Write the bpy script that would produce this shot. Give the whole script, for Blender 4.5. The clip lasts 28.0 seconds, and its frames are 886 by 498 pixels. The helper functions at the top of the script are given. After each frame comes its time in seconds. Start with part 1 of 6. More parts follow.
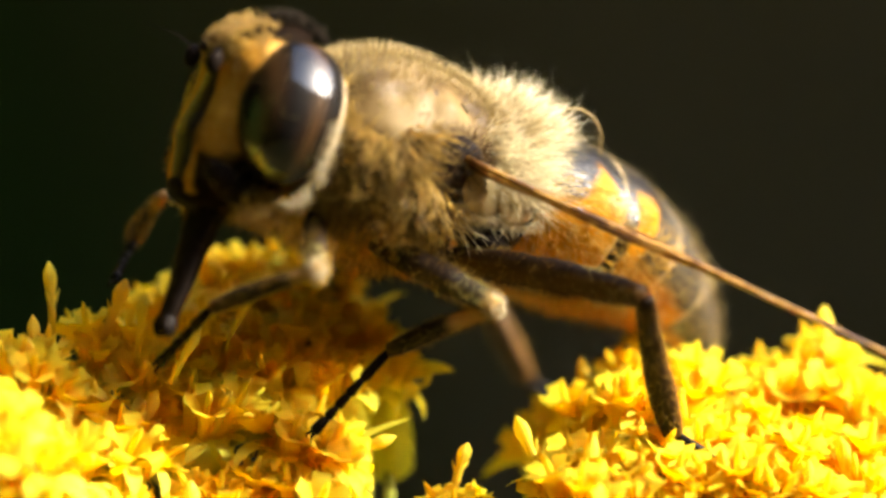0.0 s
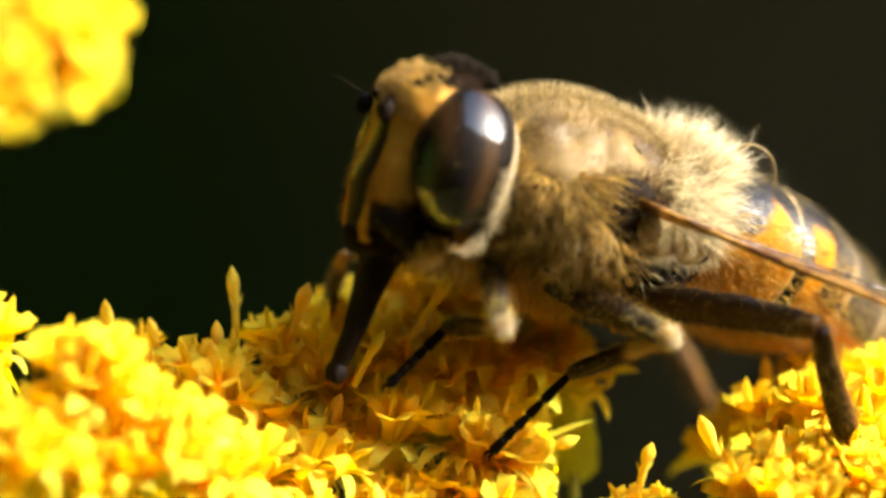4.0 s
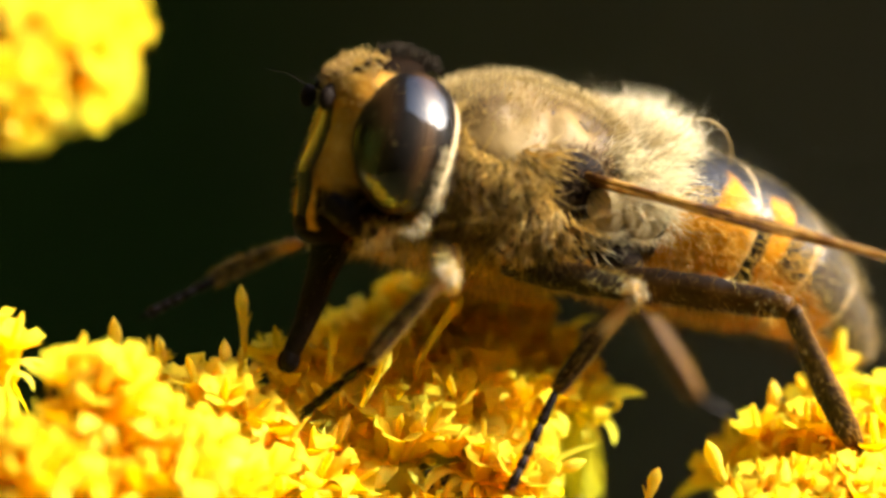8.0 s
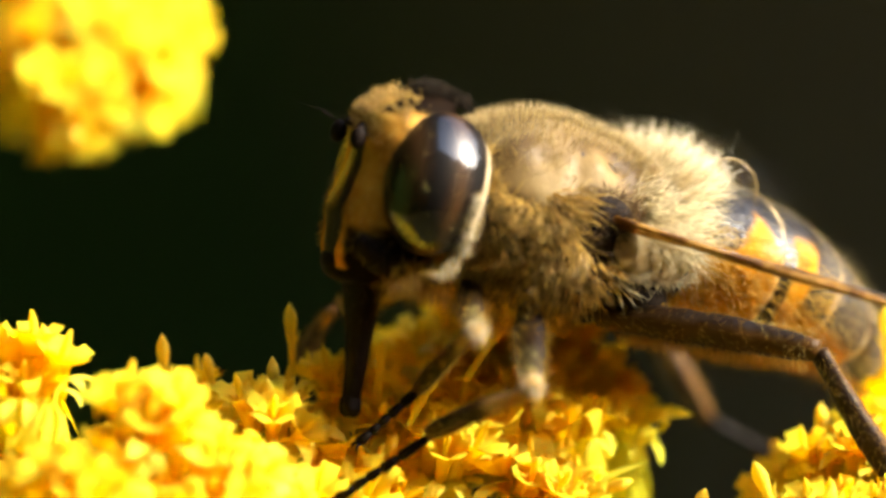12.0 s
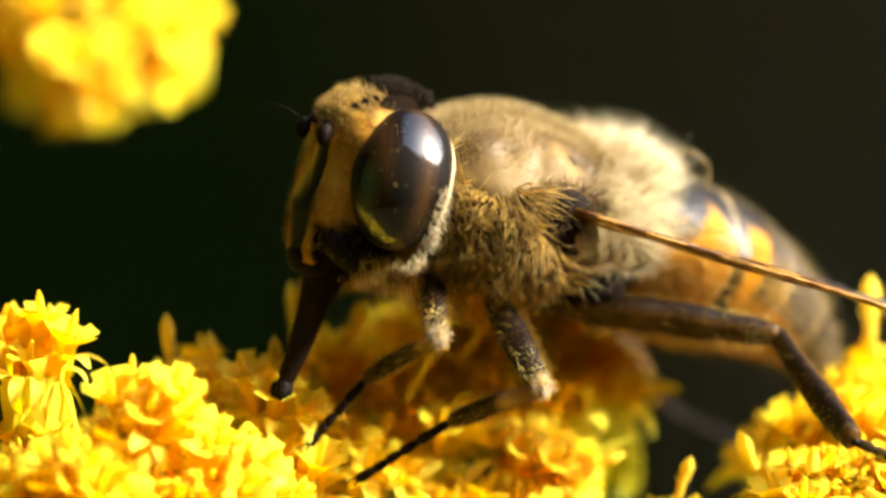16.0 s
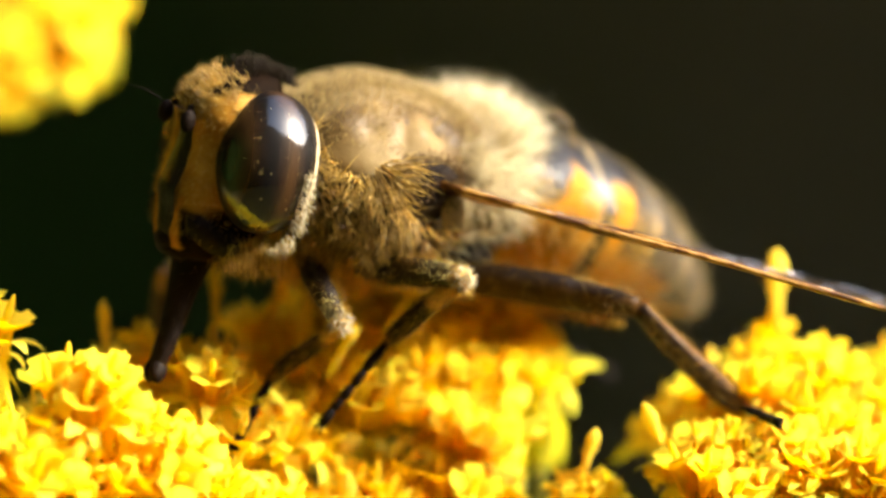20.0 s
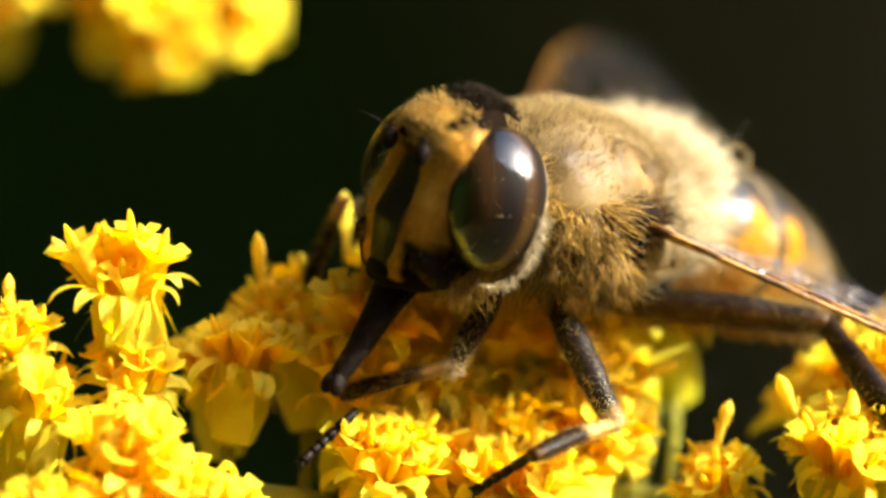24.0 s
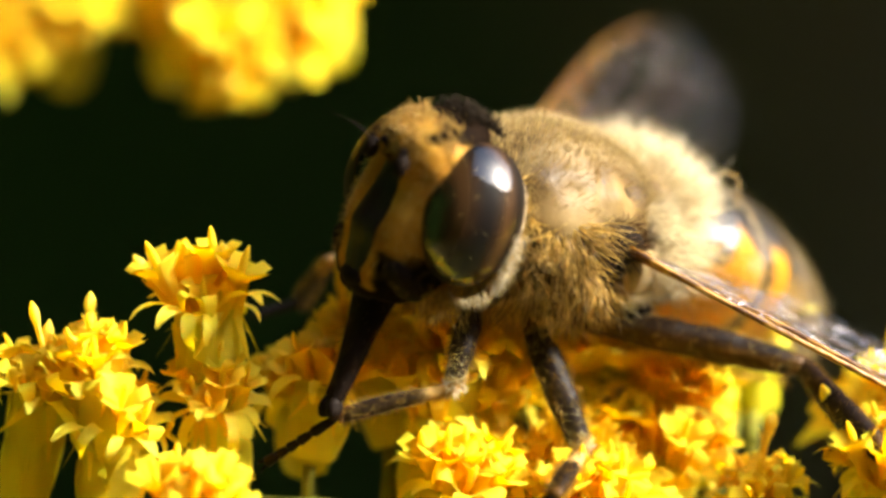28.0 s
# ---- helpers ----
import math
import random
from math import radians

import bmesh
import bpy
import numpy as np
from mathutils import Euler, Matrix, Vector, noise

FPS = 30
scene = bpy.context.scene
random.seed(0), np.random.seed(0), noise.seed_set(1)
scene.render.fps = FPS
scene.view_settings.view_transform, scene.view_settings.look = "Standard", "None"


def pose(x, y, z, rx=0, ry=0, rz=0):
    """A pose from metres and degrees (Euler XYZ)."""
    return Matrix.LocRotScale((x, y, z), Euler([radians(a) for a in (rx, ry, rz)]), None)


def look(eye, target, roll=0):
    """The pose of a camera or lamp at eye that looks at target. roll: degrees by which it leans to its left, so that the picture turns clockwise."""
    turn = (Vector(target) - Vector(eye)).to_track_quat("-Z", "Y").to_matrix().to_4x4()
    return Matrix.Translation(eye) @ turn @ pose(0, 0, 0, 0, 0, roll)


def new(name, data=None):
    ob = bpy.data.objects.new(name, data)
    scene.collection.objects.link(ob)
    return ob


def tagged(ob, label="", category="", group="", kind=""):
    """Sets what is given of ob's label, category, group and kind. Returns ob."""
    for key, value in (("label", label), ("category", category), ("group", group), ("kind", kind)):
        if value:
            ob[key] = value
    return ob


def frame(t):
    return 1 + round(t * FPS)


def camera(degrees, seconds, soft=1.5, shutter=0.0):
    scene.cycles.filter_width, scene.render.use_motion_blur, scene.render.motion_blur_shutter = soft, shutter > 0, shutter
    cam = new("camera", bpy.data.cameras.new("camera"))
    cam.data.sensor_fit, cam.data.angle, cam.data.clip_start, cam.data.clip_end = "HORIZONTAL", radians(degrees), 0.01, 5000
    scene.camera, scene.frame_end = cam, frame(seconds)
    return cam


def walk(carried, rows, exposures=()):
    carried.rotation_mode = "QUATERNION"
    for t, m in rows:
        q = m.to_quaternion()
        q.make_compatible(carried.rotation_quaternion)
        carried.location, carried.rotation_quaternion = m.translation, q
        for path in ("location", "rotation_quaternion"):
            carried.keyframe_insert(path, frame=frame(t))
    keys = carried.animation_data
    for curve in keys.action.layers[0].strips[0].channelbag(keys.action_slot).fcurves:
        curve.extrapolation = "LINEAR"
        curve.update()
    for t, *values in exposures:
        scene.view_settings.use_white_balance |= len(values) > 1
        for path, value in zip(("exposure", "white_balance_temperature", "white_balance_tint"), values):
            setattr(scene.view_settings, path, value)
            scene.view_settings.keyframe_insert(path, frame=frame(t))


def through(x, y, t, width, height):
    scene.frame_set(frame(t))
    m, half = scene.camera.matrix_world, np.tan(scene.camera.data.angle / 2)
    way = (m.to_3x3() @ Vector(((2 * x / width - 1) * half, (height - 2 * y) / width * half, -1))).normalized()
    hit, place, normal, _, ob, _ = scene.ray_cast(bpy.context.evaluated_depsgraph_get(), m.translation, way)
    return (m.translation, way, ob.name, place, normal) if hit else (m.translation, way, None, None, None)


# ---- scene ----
MM = 0.001

# camera: a hand-held macro lens that pans after the fly
cam = camera(12.0, 28.0, soft=3.0)
cam.data.dof.use_dof = True
cam.data.dof.focus_distance = 75.6 * MM
cam.data.dof.aperture_fstop = 38.0
PATH = [
    (0, -76.1, -0.331, 0.08, -2.593), (0.5, -76.1, -0.316, 0.04, -2.568), (1, -76.1, -0.395, 0.88, -1.67), (1.5, -76.1, -0.363, 0.86, -1.446),
    (2, -76.1, -0.301, 0.81, -1.474), (2.5, -76.1, -0.349, 0.71, -1.532), (3, -76.1, -0.346, 0.72, -1.221), (3.5, -76.1, -0.527, 0.54, -0.887),
    (4, -76.1, -0.293, 0.76, -0.123), (4.5, -76.1, -0.149, 0.83, 0.207), (6.5, -76.1, -0.441, 0.69, 0.045), (7, -76.1, -0.224, 0.33, -0.037),
    (7.5, -76.1, 0.001, 0.35, 0.21), (8, -76.1, 0, 0, -0), (8.5, -76.1, 0.088, -0.27, 0.136), (9, -76.1, 0.084, 0.05, 0.375),
    (9.5, -76.1, -0.107, -0.25, 0.294), (10, -76.1, -0.13, -0.46, 0.261), (10.5, -76.1, 0.053, -0.3, 0.424), (11, -76.1, 0.083, -0.5, 0.282),
    (11.5, -76.1, 0.314, -0.46, 0.494), (13.5, -76.82, -0.157, -0.17, 0.844), (14, -77.06, -0.286, -0.33, 0.787), (14.5, -77.3, -0.45, -0.14, 0.663),
    (15, -77.44, -0.328, -0.29, 0.202), (15.5, -77.58, -0.13, -0.57, 0.207), (16, -77.72, -0.005, -0.23, 0.62), (16.5, -77.86, -0.232, -0.58, 0.148),
    (17, -78, -0.559, -1.08, -0.017), (17.5, -78, -0.482, -0.33, 0.101), (18, -78, -0.188, -0.42, 0.186), (18.5, -78, -0.053, -0.27, 0.167),
    (19, -78, 0.063, -0.3, -0.361), (19.5, -78, -0.114, -0.47, -0.344), (20, -78, -0.185, -0.38, -0.248), (20.5, -78, -0.312, -0.37, 0.004),
    (21, -78, -0.233, -0.58, 0.756), (21.5, -78, -0.336, -0.26, 1.115), (22, -78, -0.63, -0.28, 1.614), (22.5, -78, -0.776, -0.36, 1.674),
    (24.5, -77.2, -0.498, 0.36, 2.31), (25, -77.2, -0.406, 0.06, 3.004), (25.5, -77.2, -0.08, -0.05, 2.66), (26, -77.2, -0.105, 0.45, 2.497),
    (26.5, -77.2, -0.319, 0.23, 3.092), (27, -77.2, -0.157, 0.24, 3.159), (27.5, -77.2, -0.016, 0.21, 3.298), (28, -77.2, -0.187, 0.21, 3.246),
]
walk(cam, [(t, pose(0, y * MM, 0, 90 + tilt, 0, turn) @ pose(0, 0, 0, 0, 0, -lean)) for t, y, tilt, lean, turn in PATH],
     exposures=[(0.0, 2.9), (28.0, 2.9)])

# daylight: sun from the right, a little behind the fly
SUN = Vector((0.80, -0.20, 0.56)).normalized()
world = bpy.data.worlds.new("world")
scene.world = world
world.use_nodes = True
wn = world.node_tree.nodes
sky = wn.new("ShaderNodeTexSky")
sky.sky_type = "NISHITA"
sky.sun_disc = False
sky.air_density, sky.dust_density, sky.ozone_density = 0.8, 4.0, 0.4
sky.sun_elevation = math.asin(SUN.z)
sky.sun_rotation = math.atan2(SUN.x, SUN.y)
wn["Background"].inputs["Strength"].default_value = 0.12
world.node_tree.links.new(sky.outputs["Color"], wn["Background"].inputs["Color"])
# pale petals pass light on many times, so that shade among them glows
scene.cycles.max_bounces, scene.cycles.diffuse_bounces, scene.cycles.transmission_bounces = 24, 16, 16
sun = new("sun", bpy.data.lights.new("sun", "SUN"))
sun.data.energy = 1.65
sun.data.angle = radians(0.53)
sun.data.color = (1.0, 0.96, 0.85)
sun.matrix_world = look(SUN * 3, (0, 0, 0))

# ---- materials ----


class Mat:
    """A small builder of node materials; texture space in millimetres of the object."""

    def __init__(self, name):
        self.m = bpy.data.materials.new(name)
        self.m.use_nodes = True
        self.n, self.l = self.m.node_tree.nodes, self.m.node_tree.links
        self.n.clear()
        self.out = self.n.new("ShaderNodeOutputMaterial")
        self.co = self.n.new("ShaderNodeTexCoord").outputs["Object"]

    def add(self, kind, **kw):
        node = self.n.new(kind)
        for k, v in kw.items():
            if k in node.inputs:
                self.put(node.inputs[k], v)
        return node

    def put(self, socket, v):
        if isinstance(v, bpy.types.NodeSocket):
            self.l.new(v, socket)
        else:
            socket.default_value = v

    def noise(self, per_mm, detail=3.0, rough=0.55):
        n = self.add("ShaderNodeTexNoise", Vector=self.co, Scale=per_mm / MM, Detail=detail, Roughness=rough)
        return n.outputs["Fac"]

    def wave(self, per_mm, axis="X", distortion=1.0):
        n = self.add("ShaderNodeTexWave", Vector=self.co, Scale=per_mm / MM, Distortion=distortion)
        n.bands_direction = axis
        return n.outputs["Fac"]

    def ramp(self, fac, stops):
        r = self.add("ShaderNodeValToRGB")
        self.l.new(fac, r.inputs["Fac"])
        e = r.color_ramp.elements
        while len(e) < len(stops):
            e.new(0.5)
        for el, (p, c) in zip(e, stops):
            el.position, el.color = p, (*c, 1)
        return r.outputs["Color"]

    def mix(self, fac, a, b, kind="MIX"):
        n = self.n.new("ShaderNodeMix")
        n.data_type, n.blend_type = "RGBA", kind
        self.put(n.inputs["Factor"], fac)
        socks = [s for s in n.inputs if s.type == "RGBA"]
        for s, v in zip(socks, (a, b)):
            self.put(s, v if isinstance(v, bpy.types.NodeSocket) else (*v, 1))
        return [o for o in n.outputs if o.type == "RGBA"][0]

    def rand(self):
        return self.n.new("ShaderNodeObjectInfo").outputs["Random"]

    def island(self):
        return self.n.new("ShaderNodeNewGeometry").outputs["Random Per Island"]

    def bump(self, fac, depth_mm, strength=0.6):
        b = self.add("ShaderNodeBump", Strength=strength, Distance=depth_mm * MM)
        self.l.new(fac, b.inputs["Height"])
        return b.outputs["Normal"]

    def skin(self, colour, rough=0.5, normal=None, **kw):
        p = self.n.new("ShaderNodeBsdfPrincipled")
        self.put(p.inputs["Base Color"], colour if isinstance(colour, bpy.types.NodeSocket) else (*colour, 1))
        self.put(p.inputs["Roughness"], rough)
        if normal:
            self.l.new(normal, p.inputs["Normal"])
        for k, v in kw.items():
            self.put(p.inputs[k.replace("_", " ")], v)
        return p.outputs["BSDF"]

    def glow_through(self, colour, normal=None):
        t = self.n.new("ShaderNodeBsdfTranslucent")
        self.put(t.inputs["Color"], colour if isinstance(colour, bpy.types.NodeSocket) else (*colour, 1))
        if normal:
            self.l.new(normal, t.inputs["Normal"])
        return t.outputs["BSDF"]

    def blend(self, fac, a, b):
        n = self.n.new("ShaderNodeMixShader")
        self.put(n.inputs[0], fac)
        self.l.new(a, n.inputs[1])
        self.l.new(b, n.inputs[2])
        return n.outputs[0]

    def done(self, shader):
        self.l.new(shader, self.out.inputs["Surface"])
        return self.m


def petal_material(name, dark, light, through, share, rough=0.55, scale=6.0):
    """Thin plant tissue: grain, veins, and light passing through."""
    m = Mat(name)
    base = m.mix(m.noise(scale, 4.0), dark, light)
    hue = m.add("ShaderNodeHueSaturation", Saturation=1.0, Value=1.0)
    m.l.new(base, hue.inputs["Color"])
    mr = m.add("ShaderNodeMapRange")
    m.l.new(m.rand(), mr.inputs["Value"])
    mr.inputs["To Min"].default_value, mr.inputs["To Max"].default_value = 0.485, 0.512
    m.l.new(mr.outputs["Result"], hue.inputs["Hue"])
    nrm = m.bump(m.noise(scale * 3, 3.0), 0.02, 0.5)
    return m.done(m.blend(share, m.skin(hue.outputs["Color"], rough, nrm, Specular_IOR_Level=0.08), m.glow_through(through, nrm)))


def plain_material(name, dark, light, rough=0.5, per_mm=4.0, relief=0.01, spec=0.5, through=None, share=0.0, coat=0.0):
    m = Mat(name)
    f = m.noise(per_mm, 5.0)
    col = m.mix(f, dark, light)
    nrm = m.bump(m.noise(per_mm * 5, 3.0), relief, 0.7)
    sh = m.skin(col, rough, nrm, Specular_IOR_Level=spec, Coat_Weight=coat, Coat_Roughness=0.12)
    if through:
        sh = m.blend(share, sh, m.glow_through(through, nrm))
    return m.done(sh)


def hair_material(name, root, tip, share=0.35, rough=0.34, spec=0.5):
    m = Mat(name)
    col = m.mix(m.island(), root, tip)
    return m.done(m.blend(share, m.skin(col, rough, Specular_IOR_Level=spec), m.glow_through(col)))


PETAL = petal_material("yellow_petal", (0.88, 0.88, 0.05), (0.94, 0.96, 0.14), (0.99, 0.74, 0.002), 0.56)
FLORET = petal_material("yellow_floret", (0.88, 0.83, 0.03), (0.94, 0.91, 0.07), (0.99, 0.68, 0.002), 0.60)
SPIKE = petal_material("yellow_style", (0.90, 0.74, 0.03), (0.94, 0.88, 0.16), (1.0, 0.74, 0.01), 0.5)
BRACT = petal_material("green_bract", (0.68, 0.66, 0.03), (0.82, 0.79, 0.07), (0.92, 0.86, 0.03), 0.55, 0.5, 2.5)
STEM = plain_material("green_stem", (0.16, 0.17, 0.02), (0.28, 0.28, 0.04), 0.7, 2.0, 0.03, 0.12)
LEAF = petal_material("green_leaf", (0.20, 0.22, 0.02), (0.34, 0.34, 0.03), (0.5, 0.48, 0.03), 0.45, 0.5, 2.0)

SCUTE = plain_material("scutellum_cuticle", (0.10, 0.055, 0.015), (0.30, 0.19, 0.07), 0.24, 1.4, 0.015, 0.6)
FACE = plain_material("dusted_face", (0.20, 0.085, 0.006), (0.40, 0.20, 0.022), 0.5, 1.2, 0.03, 0.4)
# the sternum's yellow holds the glow bounced up from the flowers
STERNUM = plain_material("flower_lit_sternum", (0.55, 0.33, 0.04), (0.80, 0.56, 0.10), 0.6, 1.5, 0.03, 0.3, (0.95, 0.66, 0.05), 0.55)
STRIPE = plain_material("black_face_stripe", (0.006, 0.004, 0.003), (0.022, 0.017, 0.014), 0.3, 2.0, 0.03, 0.16)
BROWN = plain_material("brown_cuticle", (0.002, 0.001, 0.0004), (0.012, 0.005, 0.0014), 0.7, 3.0, 0.03, 0.1)
CALLUS = plain_material("bare_callus", (0.028, 0.018, 0.007), (0.085, 0.06, 0.028), 0.25, 1.2, 0.015, 0.42)
CREAM = plain_material("cream_rim", (0.38, 0.28, 0.14), (0.55, 0.45, 0.28), 0.6, 6.0, 0.03, 0.3)
LEG = plain_material("leg_cuticle", (0.001, 0.0005, 0.0001), (0.011, 0.0045, 0.0006), 0.55, 1.3, 0.03, 0.12)
MOUTH = plain_material("black_mouthpart", (0.0015, 0.0008, 0.0004), (0.012, 0.005, 0.0014), 0.6, 1.5, 0.05, 0.1)
THIN_VEIN = plain_material("thin_wing_vein", (0.03, 0.016, 0.008), (0.11, 0.06, 0.025), 0.4, 1.5, 0.01, 0.4)
CALYPTER = plain_material("calypter_skin", (0.36, 0.27, 0.12), (0.60, 0.50, 0.28), 0.5, 1.3, 0.02, 0.25, (0.85, 0.64, 0.26), 0.5)
POLLEN = plain_material("pollen", (0.88, 0.66, 0.12), (0.95, 0.85, 0.40), 0.6, 8.0, 0.01, 0.3)

HAIR_TAN = hair_material("tan_hair", (0.28, 0.19, 0.06), (0.70, 0.56, 0.26), 0.5)
HAIR_GOLD = hair_material("golden_hair", (0.17, 0.095, 0.012), (0.80, 0.55, 0.13), 0.48)
HAIR_BELLY = hair_material("bright_golden_hair", (0.50, 0.31, 0.03), (0.92, 0.66, 0.14), 0.55)
HAIR_LEG = hair_material("leg_hair", (0.09, 0.045, 0.004), (0.70, 0.44, 0.06), 0.45)
HAIR_HINGE = hair_material("dark_brown_hair", (0.02, 0.009, 0.002), (0.12, 0.06, 0.015), 0.25, 0.5, 0.2)
HAIR_CREAM = hair_material("cream_hair", (0.56, 0.46, 0.24), (0.94, 0.86, 0.62), 0.5)
HAIR_BLACK = hair_material("black_hair", (0.006, 0.004, 0.002), (0.022, 0.014, 0.006), 0.1, 0.6, 0.08)
HAIR_YELLOW = hair_material("yellow_face_hair", (0.22, 0.12, 0.015), (0.66, 0.45, 0.11), 0.4)


def eye_material():
    """Dark brown eye with faint upright bands, polished enough to mirror the open sky."""
    m = Mat("compound_eye")
    band = m.wave(0.42, "X", 0.7)
    col = m.ramp(band, [(0.0, (0.002, 0.001, 0.0005)), (0.5, (0.011, 0.0045, 0.0008)), (1.0, (0.032, 0.014, 0.0025))])
    v = m.add("ShaderNodeTexVoronoi", Vector=m.co, Scale=32 / MM)
    nrm = m.bump(v.outputs["Distance"], 0.004, 0.12)
    gloss = m.n.new("ShaderNodeBsdfGlossy")
    gloss.inputs["Roughness"].default_value = 0.07
    gloss.inputs["Color"].default_value = (0.90, 0.96, 1.0, 1)
    m.l.new(nrm, gloss.inputs["Normal"])
    return m.done(m.blend(0.062, m.skin(col, 0.6, nrm, Specular_IOR_Level=0.1), gloss.outputs["BSDF"]))


def wing_material():
    m = Mat("wing_membrane")
    tint = m.mix(m.noise(0.6, 3.0), (0.98, 0.97, 0.94), (0.92, 0.88, 0.81))
    clear = m.n.new("ShaderNodeBsdfTransparent")
    m.l.new(tint, clear.inputs["Color"])
    nrm = m.bump(m.noise(1.1, 3.0), 0.8, 1.0)
    gloss = m.n.new("ShaderNodeBsdfGlossy")
    gloss.inputs["Roughness"].default_value = 0.07
    gloss.inputs["Color"].default_value = (0.95, 0.93, 0.88, 1)
    m.l.new(nrm, gloss.inputs["Normal"])
    fres = m.add("ShaderNodeFresnel", IOR=1.5)
    m.l.new(nrm, fres.inputs["Normal"])
    half = m.add("ShaderNodeMath")
    half.operation = "MULTIPLY"
    m.l.new(fres.outputs["Fac"], half.inputs[0])
    half.inputs[1].default_value = 0.32
    film = m.blend(half.outputs["Value"], clear.outputs["BSDF"], gloss.outputs["BSDF"])
    return m.done(m.blend(0.004, film, m.skin((0.55, 0.47, 0.34), 0.4)))


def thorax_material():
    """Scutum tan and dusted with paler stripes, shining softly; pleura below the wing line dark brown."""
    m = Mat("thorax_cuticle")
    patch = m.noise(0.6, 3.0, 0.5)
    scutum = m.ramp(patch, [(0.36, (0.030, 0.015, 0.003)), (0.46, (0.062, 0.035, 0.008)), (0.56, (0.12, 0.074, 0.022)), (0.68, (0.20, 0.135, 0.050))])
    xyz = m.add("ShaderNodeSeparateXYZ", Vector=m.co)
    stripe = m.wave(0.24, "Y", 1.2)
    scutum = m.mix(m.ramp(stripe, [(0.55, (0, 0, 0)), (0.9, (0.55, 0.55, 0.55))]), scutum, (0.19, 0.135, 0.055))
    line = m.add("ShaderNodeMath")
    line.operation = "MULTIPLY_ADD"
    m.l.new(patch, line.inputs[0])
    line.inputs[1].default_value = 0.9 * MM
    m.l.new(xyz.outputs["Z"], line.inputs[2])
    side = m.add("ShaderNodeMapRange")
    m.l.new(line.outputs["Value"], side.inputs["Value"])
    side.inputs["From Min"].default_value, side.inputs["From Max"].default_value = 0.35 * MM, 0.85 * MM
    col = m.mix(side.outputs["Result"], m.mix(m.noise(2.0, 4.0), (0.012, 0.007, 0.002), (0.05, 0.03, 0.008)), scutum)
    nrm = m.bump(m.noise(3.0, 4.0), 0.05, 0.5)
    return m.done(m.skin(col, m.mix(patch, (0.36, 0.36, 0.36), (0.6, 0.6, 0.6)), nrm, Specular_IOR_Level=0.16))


def vein_material():
    m = Mat("wing_vein")
    streak = m.wave(3.2, "Y", 3.0)
    col = m.ramp(streak, [(0.0, (0.03, 0.010, 0.002)), (0.35, (0.11, 0.042, 0.004)), (0.75, (0.27, 0.125, 0.012)), (1.0, (0.45, 0.25, 0.05))])
    nrm = m.bump(m.noise(5.0, 4.0), 0.04, 0.8)
    return m.done(m.blend(0.12, m.skin(col, 0.26, nrm, Specular_IOR_Level=0.6), m.glow_through((0.75, 0.36, 0.03), nrm)))


def tergite_material():
    """Abdomen plate: black cuticle passing into orange, pale and grey where the pattern says so."""
    m = Mat("tergite_cuticle")
    at = m.n.new("ShaderNodeAttribute")
    at.attribute_name = "pattern"
    sp = m.add("ShaderNodeSeparateColor")
    m.l.new(at.outputs["Color"], sp.inputs["Color"])
    f = m.noise(1.6, 5.0)
    orange = m.mix(f, (0.48, 0.17, 0.002), (0.74, 0.35, 0.008))
    col = m.mix(f, (0.004, 0.0035, 0.003), (0.016, 0.013, 0.010))
    col = m.mix(sp.outputs["Blue"], col, m.mix(f, (0.02, 0.016, 0.011), (0.075, 0.06, 0.04)))
    col = m.mix(sp.outputs["Red"], col, orange)
    col = m.mix(sp.outputs["Green"], col, m.mix(f, (0.40, 0.28, 0.12), (0.58, 0.46, 0.27)))
    nrm = m.bump(m.noise(4.0, 5.0), 0.06, 0.8)
    half = m.add("ShaderNodeMath")
    half.operation = "MULTIPLY"
    m.l.new(sp.outputs["Red"], half.inputs[0])
    half.inputs[1].default_value = 0.4
    return m.done(m.blend(half.outputs["Value"], m.skin(col, m.mix(sp.outputs["Red"], (0.33, 0.33, 0.33), (0.55, 0.55, 0.55)), nrm, Specular_IOR_Level=m.mix(sp.outputs["Red"], (0.38, 0.38, 0.38), (0.15, 0.15, 0.15))), m.glow_through((0.95, 0.48, 0.006), nrm)))


def face_material():
    """Golden dust on the face, worn to dark brown cuticle on cheeks, crown and mouth edge."""
    m = Mat("face_skin")
    at = m.n.new("ShaderNodeAttribute")
    at.attribute_name = "pattern"
    sp = m.add("ShaderNodeSeparateColor")
    m.l.new(at.outputs["Color"], sp.inputs["Color"])
    gold = m.ramp(m.noise(1.3, 4.0), [(0.3, (0.22, 0.095, 0.006)), (0.5, (0.38, 0.18, 0.016)), (0.7, (0.55, 0.32, 0.05))])
    col = m.mix(sp.outputs["Red"], gold, m.mix(m.noise(3.0, 4.0), (0.001, 0.0006, 0.0003), (0.009, 0.004, 0.0012)))
    return m.done(m.skin(col, m.mix(sp.outputs["Red"], (0.5, 0.5, 0.5), (0.7, 0.7, 0.7)), m.bump(m.noise(5.0, 4.0), 0.03, 0.6), Specular_IOR_Level=m.mix(sp.outputs["Red"], (0.12, 0.12, 0.12), (0.02, 0.02, 0.02))))


